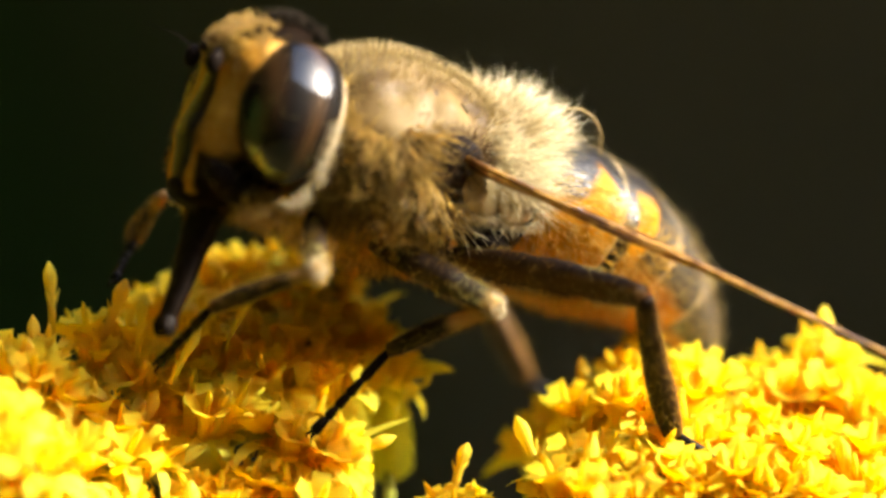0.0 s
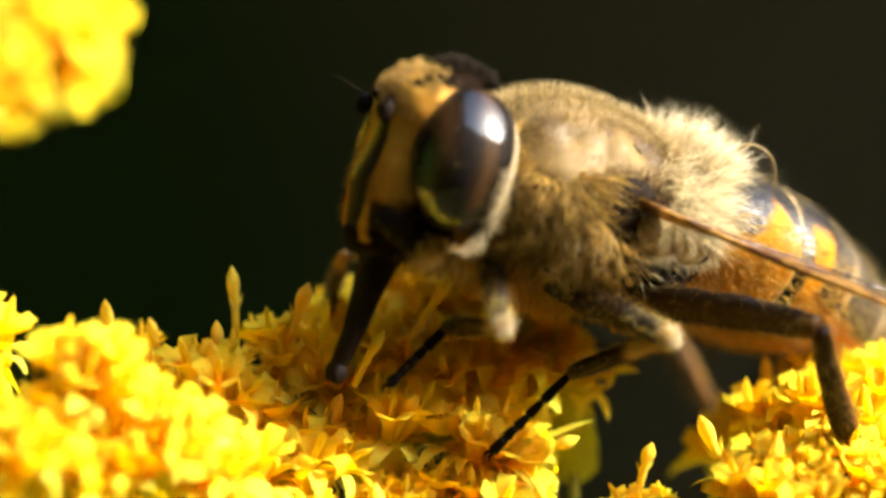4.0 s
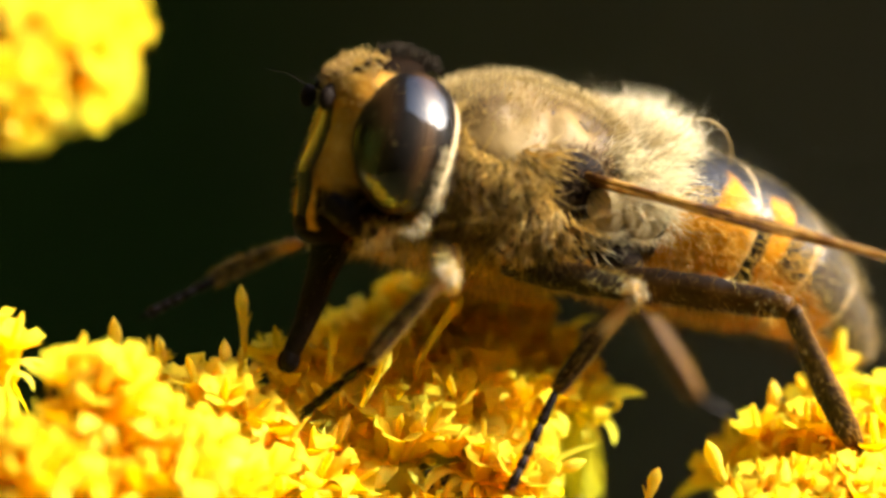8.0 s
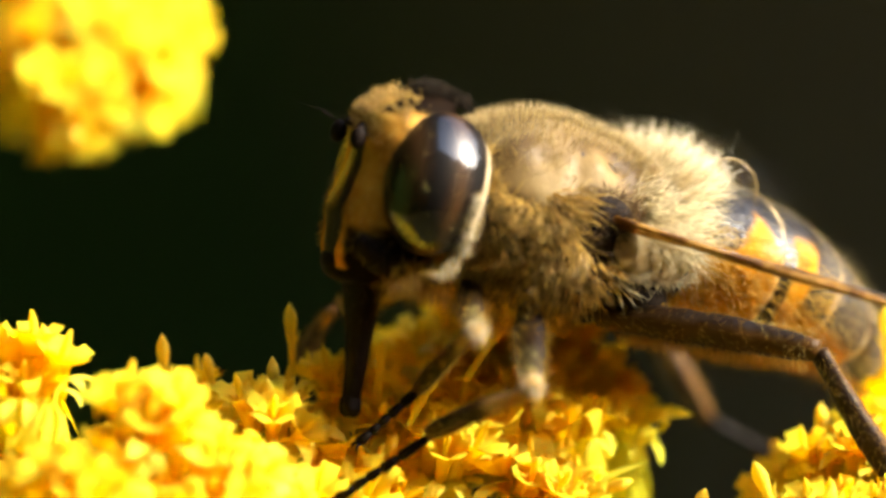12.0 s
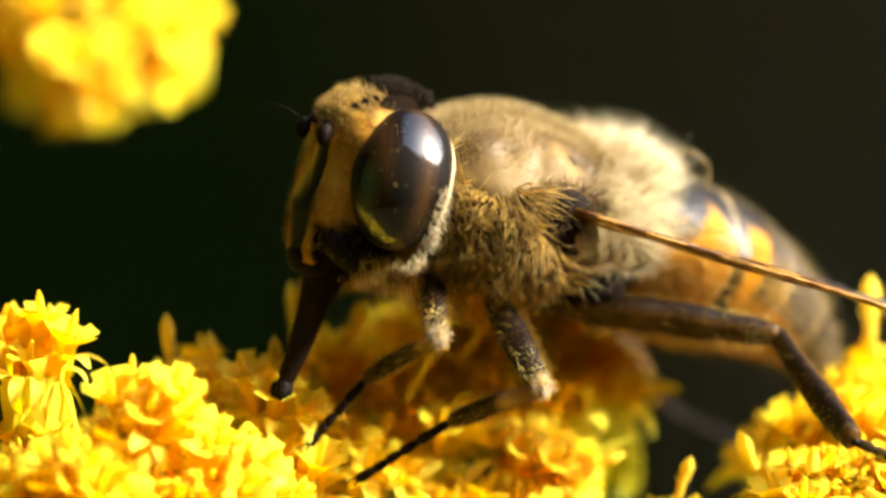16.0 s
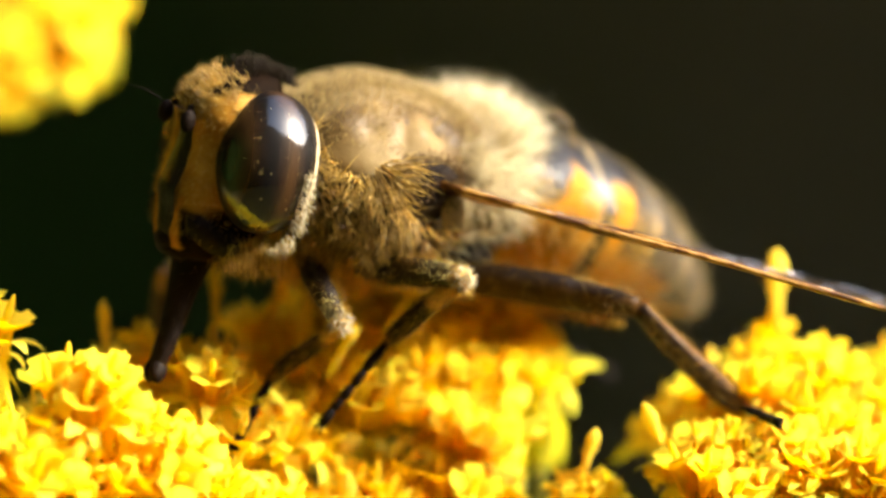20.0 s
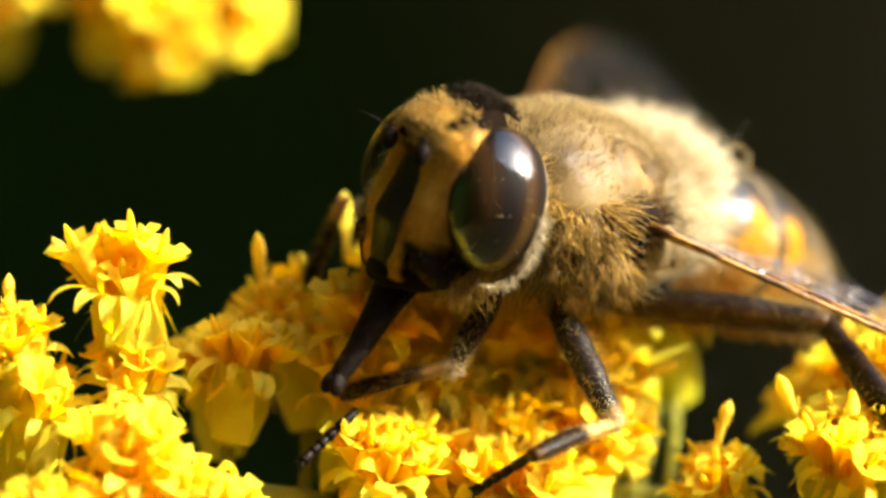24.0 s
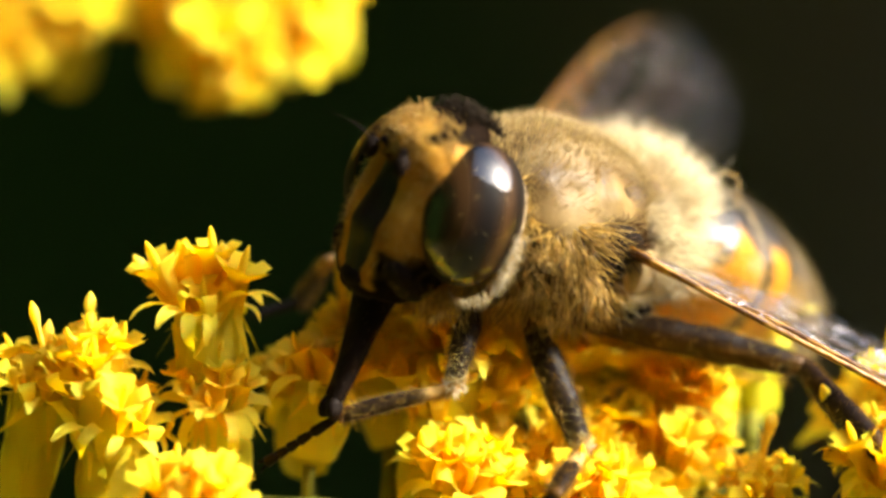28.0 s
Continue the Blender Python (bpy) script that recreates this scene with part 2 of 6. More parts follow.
def leg_material():
    """Leg cuticle: nearly black, pale and dusted towards the knee; the lower edge amber, for translucent cuticle and
    painted-in bounce light.
    """
    m = Mat("leg_skin")
    at = m.n.new("ShaderNodeAttribute")
    at.attribute_name = "pattern"
    sp = m.add("ShaderNodeSeparateColor")
    m.l.new(at.outputs["Color"], sp.inputs["Color"])
    f = m.noise(2.2, 4.0)
    col = m.mix(f, (0.001, 0.0005, 0.0001), (0.011, 0.0045, 0.0006))
    col = m.mix(sp.outputs["Green"], col, m.mix(f, (0.05, 0.02, 0.0012), (0.20, 0.09, 0.008)))
    col = m.mix(sp.outputs["Red"], col, m.mix(f, (0.34, 0.18, 0.03), (0.72, 0.52, 0.20)))
    share = m.add("ShaderNodeMath")
    share.operation = "MULTIPLY_ADD"
    m.l.new(sp.outputs["Red"], share.inputs[0])
    share.inputs[1].default_value = 0.3
    share.inputs[2].default_value = 0.04
    nrm = m.bump(m.noise(7.0, 3.0), 0.03, 0.7)
    return m.done(m.blend(share.outputs["Value"], m.skin(col, 0.5, nrm, Specular_IOR_Level=0.16), m.glow_through((0.85, 0.45, 0.06), nrm)))


EYE = eye_material()
LEG_SKIN = leg_material()
FACE_SKIN = face_material()
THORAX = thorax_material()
TERGITE = tergite_material()
WING = wing_material()
VEIN = vein_material()

# ---- mesh tools (all in millimetres) ----


def part(name, verts, faces, material, parent=None, label="", m=None, smooth=True, face_mats=None, kind=""):
    """Links one mesh object under a thing or a part. Several materials: a list, with a slot number for each face."""
    me = bpy.data.meshes.new(name)
    me.from_pydata([tuple(float(c) * MM for c in v) for v in verts], [], [tuple(int(i) for i in f) for f in faces])
    for x in material if isinstance(material, (list, tuple)) else [material]:
        me.materials.append(x)
    if face_mats is not None:
        me.polygons.foreach_set("material_index", np.asarray(face_mats, dtype=np.int32))
    if smooth:
        me.polygons.foreach_set("use_smooth", np.ones(len(me.polygons), dtype=bool))
    me.update()
    ob = new(name, me)
    ob.parent = parent
    if m is not None:
        ob.matrix_basis = m
    return tagged(ob, label, kind=kind)


def share(name, mesh, parent, m, label=""):
    ob = new(name, mesh)
    ob.parent = parent
    ob.matrix_basis = m
    return tagged(ob, label)


def place(p, axes=None):
    """Matrix at p (mm) with the given three axes as columns."""
    m = Matrix.Identity(4)
    if axes is not None:
        for j, a in enumerate(axes):
            for i in range(3):
                m[i][j] = a[i]
    m.translation = Vector(p) * MM
    return m


def aim(p0, p1, rest=Vector((1, 0, 0))):
    """Pose at p0 (mm) whose local x points to p1, by the least turn from rest."""
    d = (Vector(p1) - Vector(p0)).normalized()
    base = Vector((1, 0, 0)).rotation_difference(Vector(rest).normalized())
    q = Vector(rest).normalized().rotation_difference(d) @ base
    return Matrix.LocRotScale(Vector(p0) * MM, q, None)


def rings_mesh(rings, cap=True):
    """A skin over rings, each an n x 3 array of the same n."""
    n = len(rings[0])
    v = np.concatenate(rings)
    f = []
    for r in range(len(rings) - 1):
        a, b = r * n, (r + 1) * n
        for i in range(n):
            j = (i + 1) % n
            f.append((a + i, a + j, b + j, b + i))
    if cap:
        f.append(tuple(range(n - 1, -1, -1)))
        f.append(tuple(range(len(v) - n, len(v))))
    return v, f


def tube(points, radii, n=10, flat=1.0):
    """A round or flattened tapering tube along points."""
    pts = np.asarray(points, float)
    tan = np.gradient(pts, axis=0)
    tan /= np.linalg.norm(tan, axis=1)[:, None] + 1e-12
    up = np.array([0.0, 0.0, 1.0]) if abs(tan[0][2]) < 0.9 else np.array([1.0, 0.0, 0.0])
    rings = []
    a = np.linspace(0, 2 * math.pi, n, endpoint=False)
    for p, t, r in zip(pts, tan, radii):
        s = np.cross(t, up)
        s /= np.linalg.norm(s) + 1e-12
        u = np.cross(s, t)
        up = u
        rings.append(p + r * (np.cos(a)[:, None] * s + flat * np.sin(a)[:, None] * u))
    return rings_mesh(rings)


def ball(c, r, nu=28, nv=18, turn=None, shape=None):
    """An ellipsoid at c with half-axes r, turned, and pushed by shape(unit) if given."""
    verts, faces = [], []
    for j in range(nv + 1):
        th = math.pi * j / nv
        for i in range(nu):
            ph = 2 * math.pi * i / nu
            u = np.array([math.sin(th) * math.cos(ph), math.sin(th) * math.sin(ph), math.cos(th)])
            k = shape(u) if shape else 1.0
            verts.append(u * np.asarray(r) * k)
    for j in range(nv):
        for i in range(nu):
            a, b = j * nu + i, j * nu + (i + 1) % nu
            faces.append((a, b, b + nu, a + nu))
    v = np.array(verts)
    if turn is not None:
        v = v @ np.array(turn.to_3x3()).T
    return v + np.asarray(c), faces


def joined(*meshes):
    v, f, k = [], [], 0
    for mv, mf in meshes:
        v.append(np.asarray(mv, float))
        f += [tuple(i + k for i in x) for x in mf]
        k += len(mv)
    return np.concatenate(v), f


def fur(p, d, length, width, rng, curl=0.25):
    """Fine tapering hairs: roots p, directions d, lengths; each a bent three-sided spike."""
    n = len(p)
    d = d / (np.linalg.norm(d, axis=1)[:, None] + 1e-9)
    r = rng.normal(size=(n, 3))
    s = np.cross(d, r)
    s /= np.linalg.norm(s, axis=1)[:, None] + 1e-9
    u = np.cross(d, s)
    bend = rng.normal(scale=curl, size=(n, 1)) * s * length[:, None]
    mid = p + d * (length * 0.55)[:, None] + bend * 0.25
    tip = p + d * length[:, None] + bend
    w = np.broadcast_to(width, (n,))[:, None]
    v = np.empty((n, 7, 3))
    for k in range(3):
        a = 2 * math.pi * k / 3
        o = (math.cos(a) * s + math.sin(a) * u) * w
        v[:, k] = p + o
        v[:, 3 + k] = mid + o * 0.75
    v[:, 6] = tip
    base = np.arange(n)[:, None] * 7
    faces = []
    for k in range(3):
        j = (k + 1) % 3
        faces.append(np.concatenate([base + k, base + j, base + 3 + j, base + 3 + k], 1))
    quads = np.concatenate(faces)
    tris = np.concatenate([np.concatenate([base + 3 + k, base + 3 + (k + 1) % 3, base + 6], 1) for k in range(3)])
    return v.reshape(-1, 3), quads.tolist() + tris.tolist()


# ---- large setting: ground and the shaded hedge round the clearing ----


def hedge_material():
    m = Mat("shaded_hedge")
    # deep green yew to the left passing into drier brown beech to the right
    xyz = m.add("ShaderNodeSeparateXYZ", Vector=m.co)
    along = m.add("ShaderNodeMapRange")
    m.l.new(xyz.outputs["X"], along.inputs["Value"])
    along.inputs["From Min"].default_value, along.inputs["From Max"].default_value = -760 * MM, 840 * MM
    mixed = m.add("ShaderNodeMath")
    mixed.operation = "MULTIPLY_ADD"
    m.l.new(m.noise(0.002, 3.0), mixed.inputs[0])
    mixed.inputs[1].default_value = 0.5
    m.l.new(along.outputs["Result"], mixed.inputs[2])
    col = m.ramp(mixed.outputs["Value"], [(0.2, (0.020, 0.045, 0.008)), (0.55, (0.028, 0.048, 0.012)), (0.85, (0.095, 0.085, 0.036)), (1.0, (0.15, 0.122, 0.06))])
    nrm = m.bump(m.noise(0.02, 6.0), 40.0, 1.0)
    return m.done(m.skin(col, 1.0, nrm, Specular_IOR_Level=0.0))


def bark_material():
    m = Mat("dark_bark")
    col = m.mix(m.noise(0.02, 6.0), (0.05, 0.04, 0.03), (0.14, 0.11, 0.08))
    return m.done(m.skin(col, 0.9, m.bump(m.wave(0.02, "X", 6.0), 15.0, 1.0), Specular_IOR_Level=0.1))


# straw-pale so that the unseen ground throws warm light up at the fly
def ground_material():
    m = Mat("straw_bounce_ground")
    col = m.ramp(m.noise(0.02, 8.0, 0.7), [(0.3, (0.14, 0.13, 0.04)), (0.55, (0.24, 0.20, 0.07)), (0.8, (0.35, 0.28, 0.12))])
    return m.done(m.skin(col, 0.95, m.bump(m.noise(0.05, 8.0), 12.0, 1.0), Specular_IOR_Level=0.1))


GROUND_Z = -620.0


def build_setting():
    n = 40
    xs = np.concatenate([[-400000, -60000, -9000], np.linspace(-3000, 3000, n), [9000, 60000, 400000]])
    rng = np.random.default_rng(5)
    v, f = [], []
    for j, y in enumerate(xs):
        for i, x in enumerate(xs):
            near = abs(x) < 4000 and abs(y) < 4000
            v.append((x, y, GROUND_Z - 15 + (rng.uniform(-25, 12) if near else 0)))
    k = len(xs)
    for j in range(k - 1):
        for i in range(k - 1):
            f.append((j * k + i, j * k + i + 1, (j + 1) * k + i + 1, (j + 1) * k + i))
    tagged(part("ground", v, f, ground_material()), "unseen straw-pale ground bouncing warm light upward", "ground", kind="structure")
    bark = bark_material()
    # a hedge round the clearing, its unseen near left built tall to darken the eye's reflection, low to the right,
    # running back under the added leaf roof on the far side
    m, rows = 120, 14
    v, f = [], []
    foliage = hedge_material()
    for side, rad in ((0, 1500.0), (1, 2300.0)):
        for j in range(rows + 1):
            for i in range(m):
                a = 2 * math.pi * i / m
                shade = (0.5 + 0.5 * math.cos(a + 2.25)) ** 2.2
                back = max(0.0, math.sin(a)) ** 0.8
                top = 380 + 2700 * shade * (1 - back) + 1900 * back + 110 * math.sin(5 * a + 1) * math.sin(3 * a) + rng.uniform(-70, 70)
                h = GROUND_Z - 40 + (top - GROUND_Z + 40) * j / rows
                r = rad + 4200 * back + rng.uniform(-60, 60) + (180 * (j / rows) ** 2 if side == 0 else -60 * (j / rows))
                v.append((r * math.cos(a), r * math.sin(a), h))
    k = m * (rows + 1)
    for j in range(rows):
        for i in range(m):
            q = (i + 1) % m
            f.append((j * m + i, j * m + q, (j + 1) * m + q, (j + 1) * m + i)[::-1])
            f.append((k + j * m + i, k + j * m + q, k + (j + 1) * m + q, k + (j + 1) * m + i))
    for i in range(m):
        q = (i + 1) % m
        f.append((rows * m + i, rows * m + q, k + rows * m + q, k + rows * m + i)[::-1])
    hedge = tagged(part("backdrop", v, f, foliage), "dark shaded hedge of green and brown leaves", "hedge", kind="structure")
    skin = np.array(v)
    part("leaves", *leaf_cloud(np.concatenate([skin[:k]] * 4 + [skin[k:]] * 4), rng, 70.0), foliage, hedge, "ragged green leaves", kind="stuff")
    # unseen leaf roofs added to block light, thick and uneven: one keeps the far hedge in deep shade, one over the left
    # hides sky from the eye's reflection
    nx, ny = 44, 24
    for x0, x1, y0, y1 in ((-6500, 7500, 1650, 7250), (-5500, -150, -3200, 1500)):
        top, under = [], []
        for j in range(ny + 1):
            for i in range(nx + 1):
                x = x0 + (x1 - x0) * i / nx + rng.uniform(-90, 90)
                y = y0 + (y1 - y0) * j / ny + rng.uniform(-90, 90) + 260 * math.sin(i * 0.9) * (1 - j / ny)
                edge = min(1.0, 0.15 + 4 * min(i / nx, 1 - i / nx, j / ny, 1 - j / ny))
                top.append((x, y, 1750 + 800 * edge + rng.uniform(-150, 150)))
                under.append((x, y, 1700 - 250 * edge + rng.uniform(-90, 90)))
        k = len(top)
        f = []
        for j in range(ny):
            for i in range(nx):
                a = j * (nx + 1) + i
                f.append((a, a + 1, a + nx + 2, a + nx + 1))
                f.append((k + a, k + a + nx + 1, k + a + nx + 2, k + a + 1))
        rim = [i for i in range(nx)] + [nx + j * (nx + 1) for j in range(ny)] + [k - 1 - i for i in range(nx)] + [(ny - j) * (nx + 1) for j in range(ny)]
        for p, q in zip(rim, rim[1:] + rim[:1]):
            f.append((q, p, k + p, k + q))
        shade_roof = tagged(part("backdrop", top + under, f, foliage), "unseen leafy roof added to block sky and sun", "foliage", kind="structure")
        part("leaves", *leaf_cloud(np.array((top + under) * 5), rng, 110.0), foliage, shade_roof, "ragged green leaves", kind="stuff")
    # out-of-view trunks, added only to carry the leaf roofs
    for x, y in ((-4200, 6200), (3600, 6400), (6200, 3600), (-4600, 1700), (-4300, -2500)):
        z = np.linspace(GROUND_Z - 60, 1900, 12)
        way = np.stack([x + 60 * np.sin(z * 0.002 + x), y + 50 * np.cos(z * 0.003), z], 1)
        tagged(part("added_trunk", *tube(way, np.linspace(210, 120, 12), 14), bark), "unseen dark trunk added under the leafy roof", "tree")


def leaf_cloud(roots, rng, size):
    """Pointed leaves, each folded along its rib, scattered about the roots."""
    n = len(roots)
    p = roots + rng.normal(scale=size * 0.9, size=(n, 3))
    d = rng.normal(size=(n, 3))
    d /= np.linalg.norm(d, axis=1)[:, None]
    s = np.cross(d, rng.normal(size=(n, 3)))
    s /= np.linalg.norm(s, axis=1)[:, None]
    u = np.cross(d, s)
    ln = rng.uniform(0.6, 1.2, (n, 1)) * size
    v = np.stack([p, p + d * ln * 0.5 + s * ln * 0.28 + u * ln * 0.1, p + d * ln, p + d * ln * 0.5 - s * ln * 0.28 + u * ln * 0.1], 1).reshape(-1, 3)
    b = np.arange(n)[:, None] * 4
    return v, np.concatenate([b + [0, 1, 2], b + [0, 2, 3]]).tolist()


build_setting()

# ---- goldenrod: flower heads on arching sprays ----
FLOWER_RNG = np.random.default_rng(11)


def ray_mesh(length, width, start, end, twist, name):
    """A strap petal: arched from angle start to end, cupped across, its tip notched."""
    n = 7
    v, f = [], []
    x = z = 0.0
    for i in range(n + 1):
        s = i / n
        a = radians(start + (end - start) * s ** 1.2)
        if i:
            x += length / n * math.cos(a)
            z += length / n * math.sin(a)
        w = width * 0.5 * (0.45 + 0.55 * math.sin(math.pi * min(1, 0.15 + 0.8 * s)) ** 0.8) * (1 if s < 0.85 else 0.88 if s < 0.99 else 0.55)
        for k, q in enumerate((-1, -0.45, 0, 0.45, 1)):
            tw = twist * s
            cup = 0.25 * w * q * q + (0.03 * width if q == 0 else 0)
            yy, zz = q * w, cup
            notch = (0.06 * length if abs(q) == 0.45 else -0.02 * length) if i == n else 0
            v.append((x + notch * math.cos(a) - zz * math.sin(a), yy * math.cos(tw) - zz * math.sin(tw), z + notch * math.sin(a) + zz * math.cos(a) + yy * math.sin(tw)))
    for i in range(n):
        for k in range(4):
            a = i * 5 + k
            f.append((a, a + 1, a + 6, a + 5))
    return mesh_only(name, v, f, PETAL)


def mesh_only(name, v, f, material):
    me = bpy.data.meshes.new(name)
    me.from_pydata([tuple(float(c) * MM for c in p) for p in v], [], [tuple(int(i) for i in q) for q in f])
    me.materials.append(material)
    me.polygons.foreach_set("use_smooth", np.ones(len(me.polygons), dtype=bool))
    return me


def floret_mesh(height, flare, curl, name):
    """A disc floret: a narrow tube that opens into five pointed lobes curling back."""
    n = 10
    a = np.linspace(0, 2 * math.pi, n, endpoint=False)
    rings = [np.stack([r * np.cos(a), r * np.sin(a), np.full(n, z)], 1) for z, r in ((0, 0.07), (height * 0.45, 0.085), (height * 0.8, 0.14), (height, flare))]
    v, f = rings_mesh(rings, cap=False)
    v = list(v)
    for k in range(5):
        i0, i1 = 3 * n + 2 * k, 3 * n + (2 * k + 1) % n
        am = a[2 * k] + math.pi / n
        mid = np.array([math.cos(am), math.sin(am), 0])
        side = np.array([-math.sin(am), math.cos(am), 0])
        b = len(v)
        reach, hgt = flare, height
        prev = (i0, i1)
        for s, wid in ((0.10, 0.115), (0.22, 0.112), (0.33, 0.075), (0.42, 0.012)):
            c = mid * (flare + s * math.cos(curl * s * 5)) + np.array([0, 0, height + 0.14 * math.sin(s * 9) - curl * s * s * 2])
            v += [c - side * wid, c + side * wid]
            f.append((prev[0], prev[1], len(v) - 1, len(v) - 2))
            prev = (len(v) - 2, len(v) - 1)
    # the anther column inside
    tv, tf = tube([(0, 0, height * 0.5), (0, 0, height + 0.06), (0.015, 0, height + 0.16), (0.03, 0, height + 0.25)], [0.035, 0.048, 0.040, 0.010], 6)
    k = len(v)
    v += list(tv)
    f += [tuple(i + k for i in q) for q in tf]
    return mesh_only(name, v, f, FLORET)


def spike_mesh(height, name, lean):
    """A floret still half shut: a thin tube, two small scales, and a lance-shaped tip."""
    h = height
    pts = [(lean * (z / h) ** 2, 0, z) for z in (0, 0.3 * h, 0.55 * h, 0.66 * h, 0.76 * h, 0.86 * h, 0.94 * h, h)]
    body = tube(pts, [0.075, 0.085, 0.09, 0.125, 0.15, 0.13, 0.07, 0.012], 8, 0.7)
    scales = []
    for s in (-1, 1):
        scales.append(tube([(0, s * 0.05, 0.38 * h), (0.0, s * 0.13, 0.52 * h), (0.01, s * 0.2, 0.62 * h)], [0.035, 0.04, 0.006], 5, 0.5))
    return mesh_only(name, *joined(body, *scales), SPIKE)


def involucre_mesh(length, radius, name):
    """The green-yellow cup under the head, of overlapping narrow bracts."""
    n = 16
    a = np.linspace(0, 2 * math.pi, n, endpoint=False)
    rings = []
    for s, r in ((0, 0.98), (0.12, 1.0), (0.5, 0.92), (0.8, 0.75), (0.95, 0.5), (1.0, 0.22)):
        rr = radius * r * (1 + 0.05 * np.cos(8 * a))
        rings.append(np.stack([rr * np.cos(a), rr * np.sin(a), np.full(n, -length * s)], 1))
    meshes = [rings_mesh(rings)]
    for row, (z0, z1, k) in enumerate(((-0.06, -0.85, 6), (-0.36, -0.97, 5))):
        for i in range(k):
            t = 2 * math.pi * (i + 0.5 * row) / k
            d, s = np.array([math.cos(t), math.sin(t), 0]), np.array([-math.sin(t), math.cos(t), 0])
            v = []
            for q in range(5):
                u = q / 4
                zz = length * (z1 + (z0 - z1) * u)
                rr = radius * (0.66 + 0.34 * min(1, u * 1.5)) + (0.02 if row else 0.01)
                w = 0.36 * radius / 0.6 * (1 if u < 0.6 else 1.0 - (u - 0.6) * 2.3)
                v += [d * rr - s * w + (0, 0, zz), d * (rr + 0.06) + (0, 0, zz), d * rr + s * w + (0, 0, zz)]
            f = []
            for q in range(4):
                for c in range(2):
                    b = q * 3 + c
                    f.append((b, b + 1, b + 4, b + 3))
            meshes.append((np.array(v), f))
    return mesh_only(name, *joined(*meshes), BRACT)


RAYS = [ray_mesh(l, w, s, e, t, "ray_petal") for l, w, s, e, t in (
    (1.05, 0.34, 40, -60, 0.2), (1.1, 0.38, 30, -75, -0.3), (0.9, 0.26, 45, -110, 0.4), (1.15, 0.36, 35, -35, -0.2),
    (0.85, 0.32, 20, -95, 0.1), (1.05, 0.24, 55, -130, -0.5), (0.95, 0.34, 60, -30, 0.5), (1.5, 0.34, 25, 15, 0.1))]
FLORETS = [floret_mesh(h, fl, c, "disc_floret") for h, fl, c in ((0.55, 0.24, 1.2), (0.7, 0.27, 2.0), (0.45, 0.22, 0.6), (0.62, 0.29, 2.6))]
SPIKES = [spike_mesh(h, "style_spike", ln) for h, ln in ((1.15, 0.05), (1.35, -0.08), (0.95, 0.12))]
CUPS = [involucre_mesh(l, r, "flower_head") for l, r in ((1.9, 0.52), (1.6, 0.58), (2.2, 0.5))]


def axes_from(axis, spin):
    z = Vector(axis).normalized()
    x = z.orthogonal().normalized()
    x.rotate(Matrix.Rotation(spin, 3, z))
    return x, z.cross(x), z


def flower_head(spray, p, axis, size, rng, rays=9, florets=7, spikes=1):
    """One small composite head at p (mm): cup, strap petals round it, tubular florets and spikes on top."""
    m = place(p, axes_from(axis, rng.uniform(0, 6.28)))
    head = share("flower_head", CUPS[rng.integers(len(CUPS))], spray, m @ Matrix.Scale(size, 4))
    for i in range(rays):
        t = 2 * math.pi * (i + rng.uniform(-0.3, 0.3)) / rays
        r = pose(0, 0, 0, rng.uniform(-22, 22), rng.uniform(-25, 12), math.degrees(t))
        mm = Matrix.Translation(Vector((0.40 * math.cos(t), 0.40 * math.sin(t), -0.04)) * MM) @ r @ Matrix.Scale(rng.uniform(0.75, 1.1), 4)
        share("ray_petal", RAYS[rng.integers(len(RAYS) - 1)], head, mm)
    for i in range(florets):
        t = 2.4 * i + rng.uniform(-0.3, 0.3)
        rr = 0.40 * math.sqrt((i + 0.3) / florets)
        mm = Matrix.Translation(Vector((rr * math.cos(t), rr * math.sin(t), -0.14 + 0.4 * (0.4 - rr))) * MM) @ pose(0, 0, 0, 0, rr * rng.uniform(50, 110), math.degrees(t)) @ Matrix.Rotation(rng.uniform(0, 6), 4, "Z")
        share("disc_floret", FLORETS[rng.integers(len(FLORETS))], head, mm @ Matrix.Scale(rng.uniform(1.1, 1.6), 4))
    for i in range(spikes):
        t = rng.uniform(0, 6.28)
        rr = rng.uniform(0.05, 0.35)
        mm = Matrix.Translation(Vector((rr * math.cos(t), rr * math.sin(t), 0)) * MM) @ pose(0, 0, 0, 0, rr * 60, math.degrees(t))
        share("style_spike", SPIKES[rng.integers(len(SPIKES))], head, mm @ Matrix.Scale(rng.uniform(0.85, 1.1), 4))
    return head


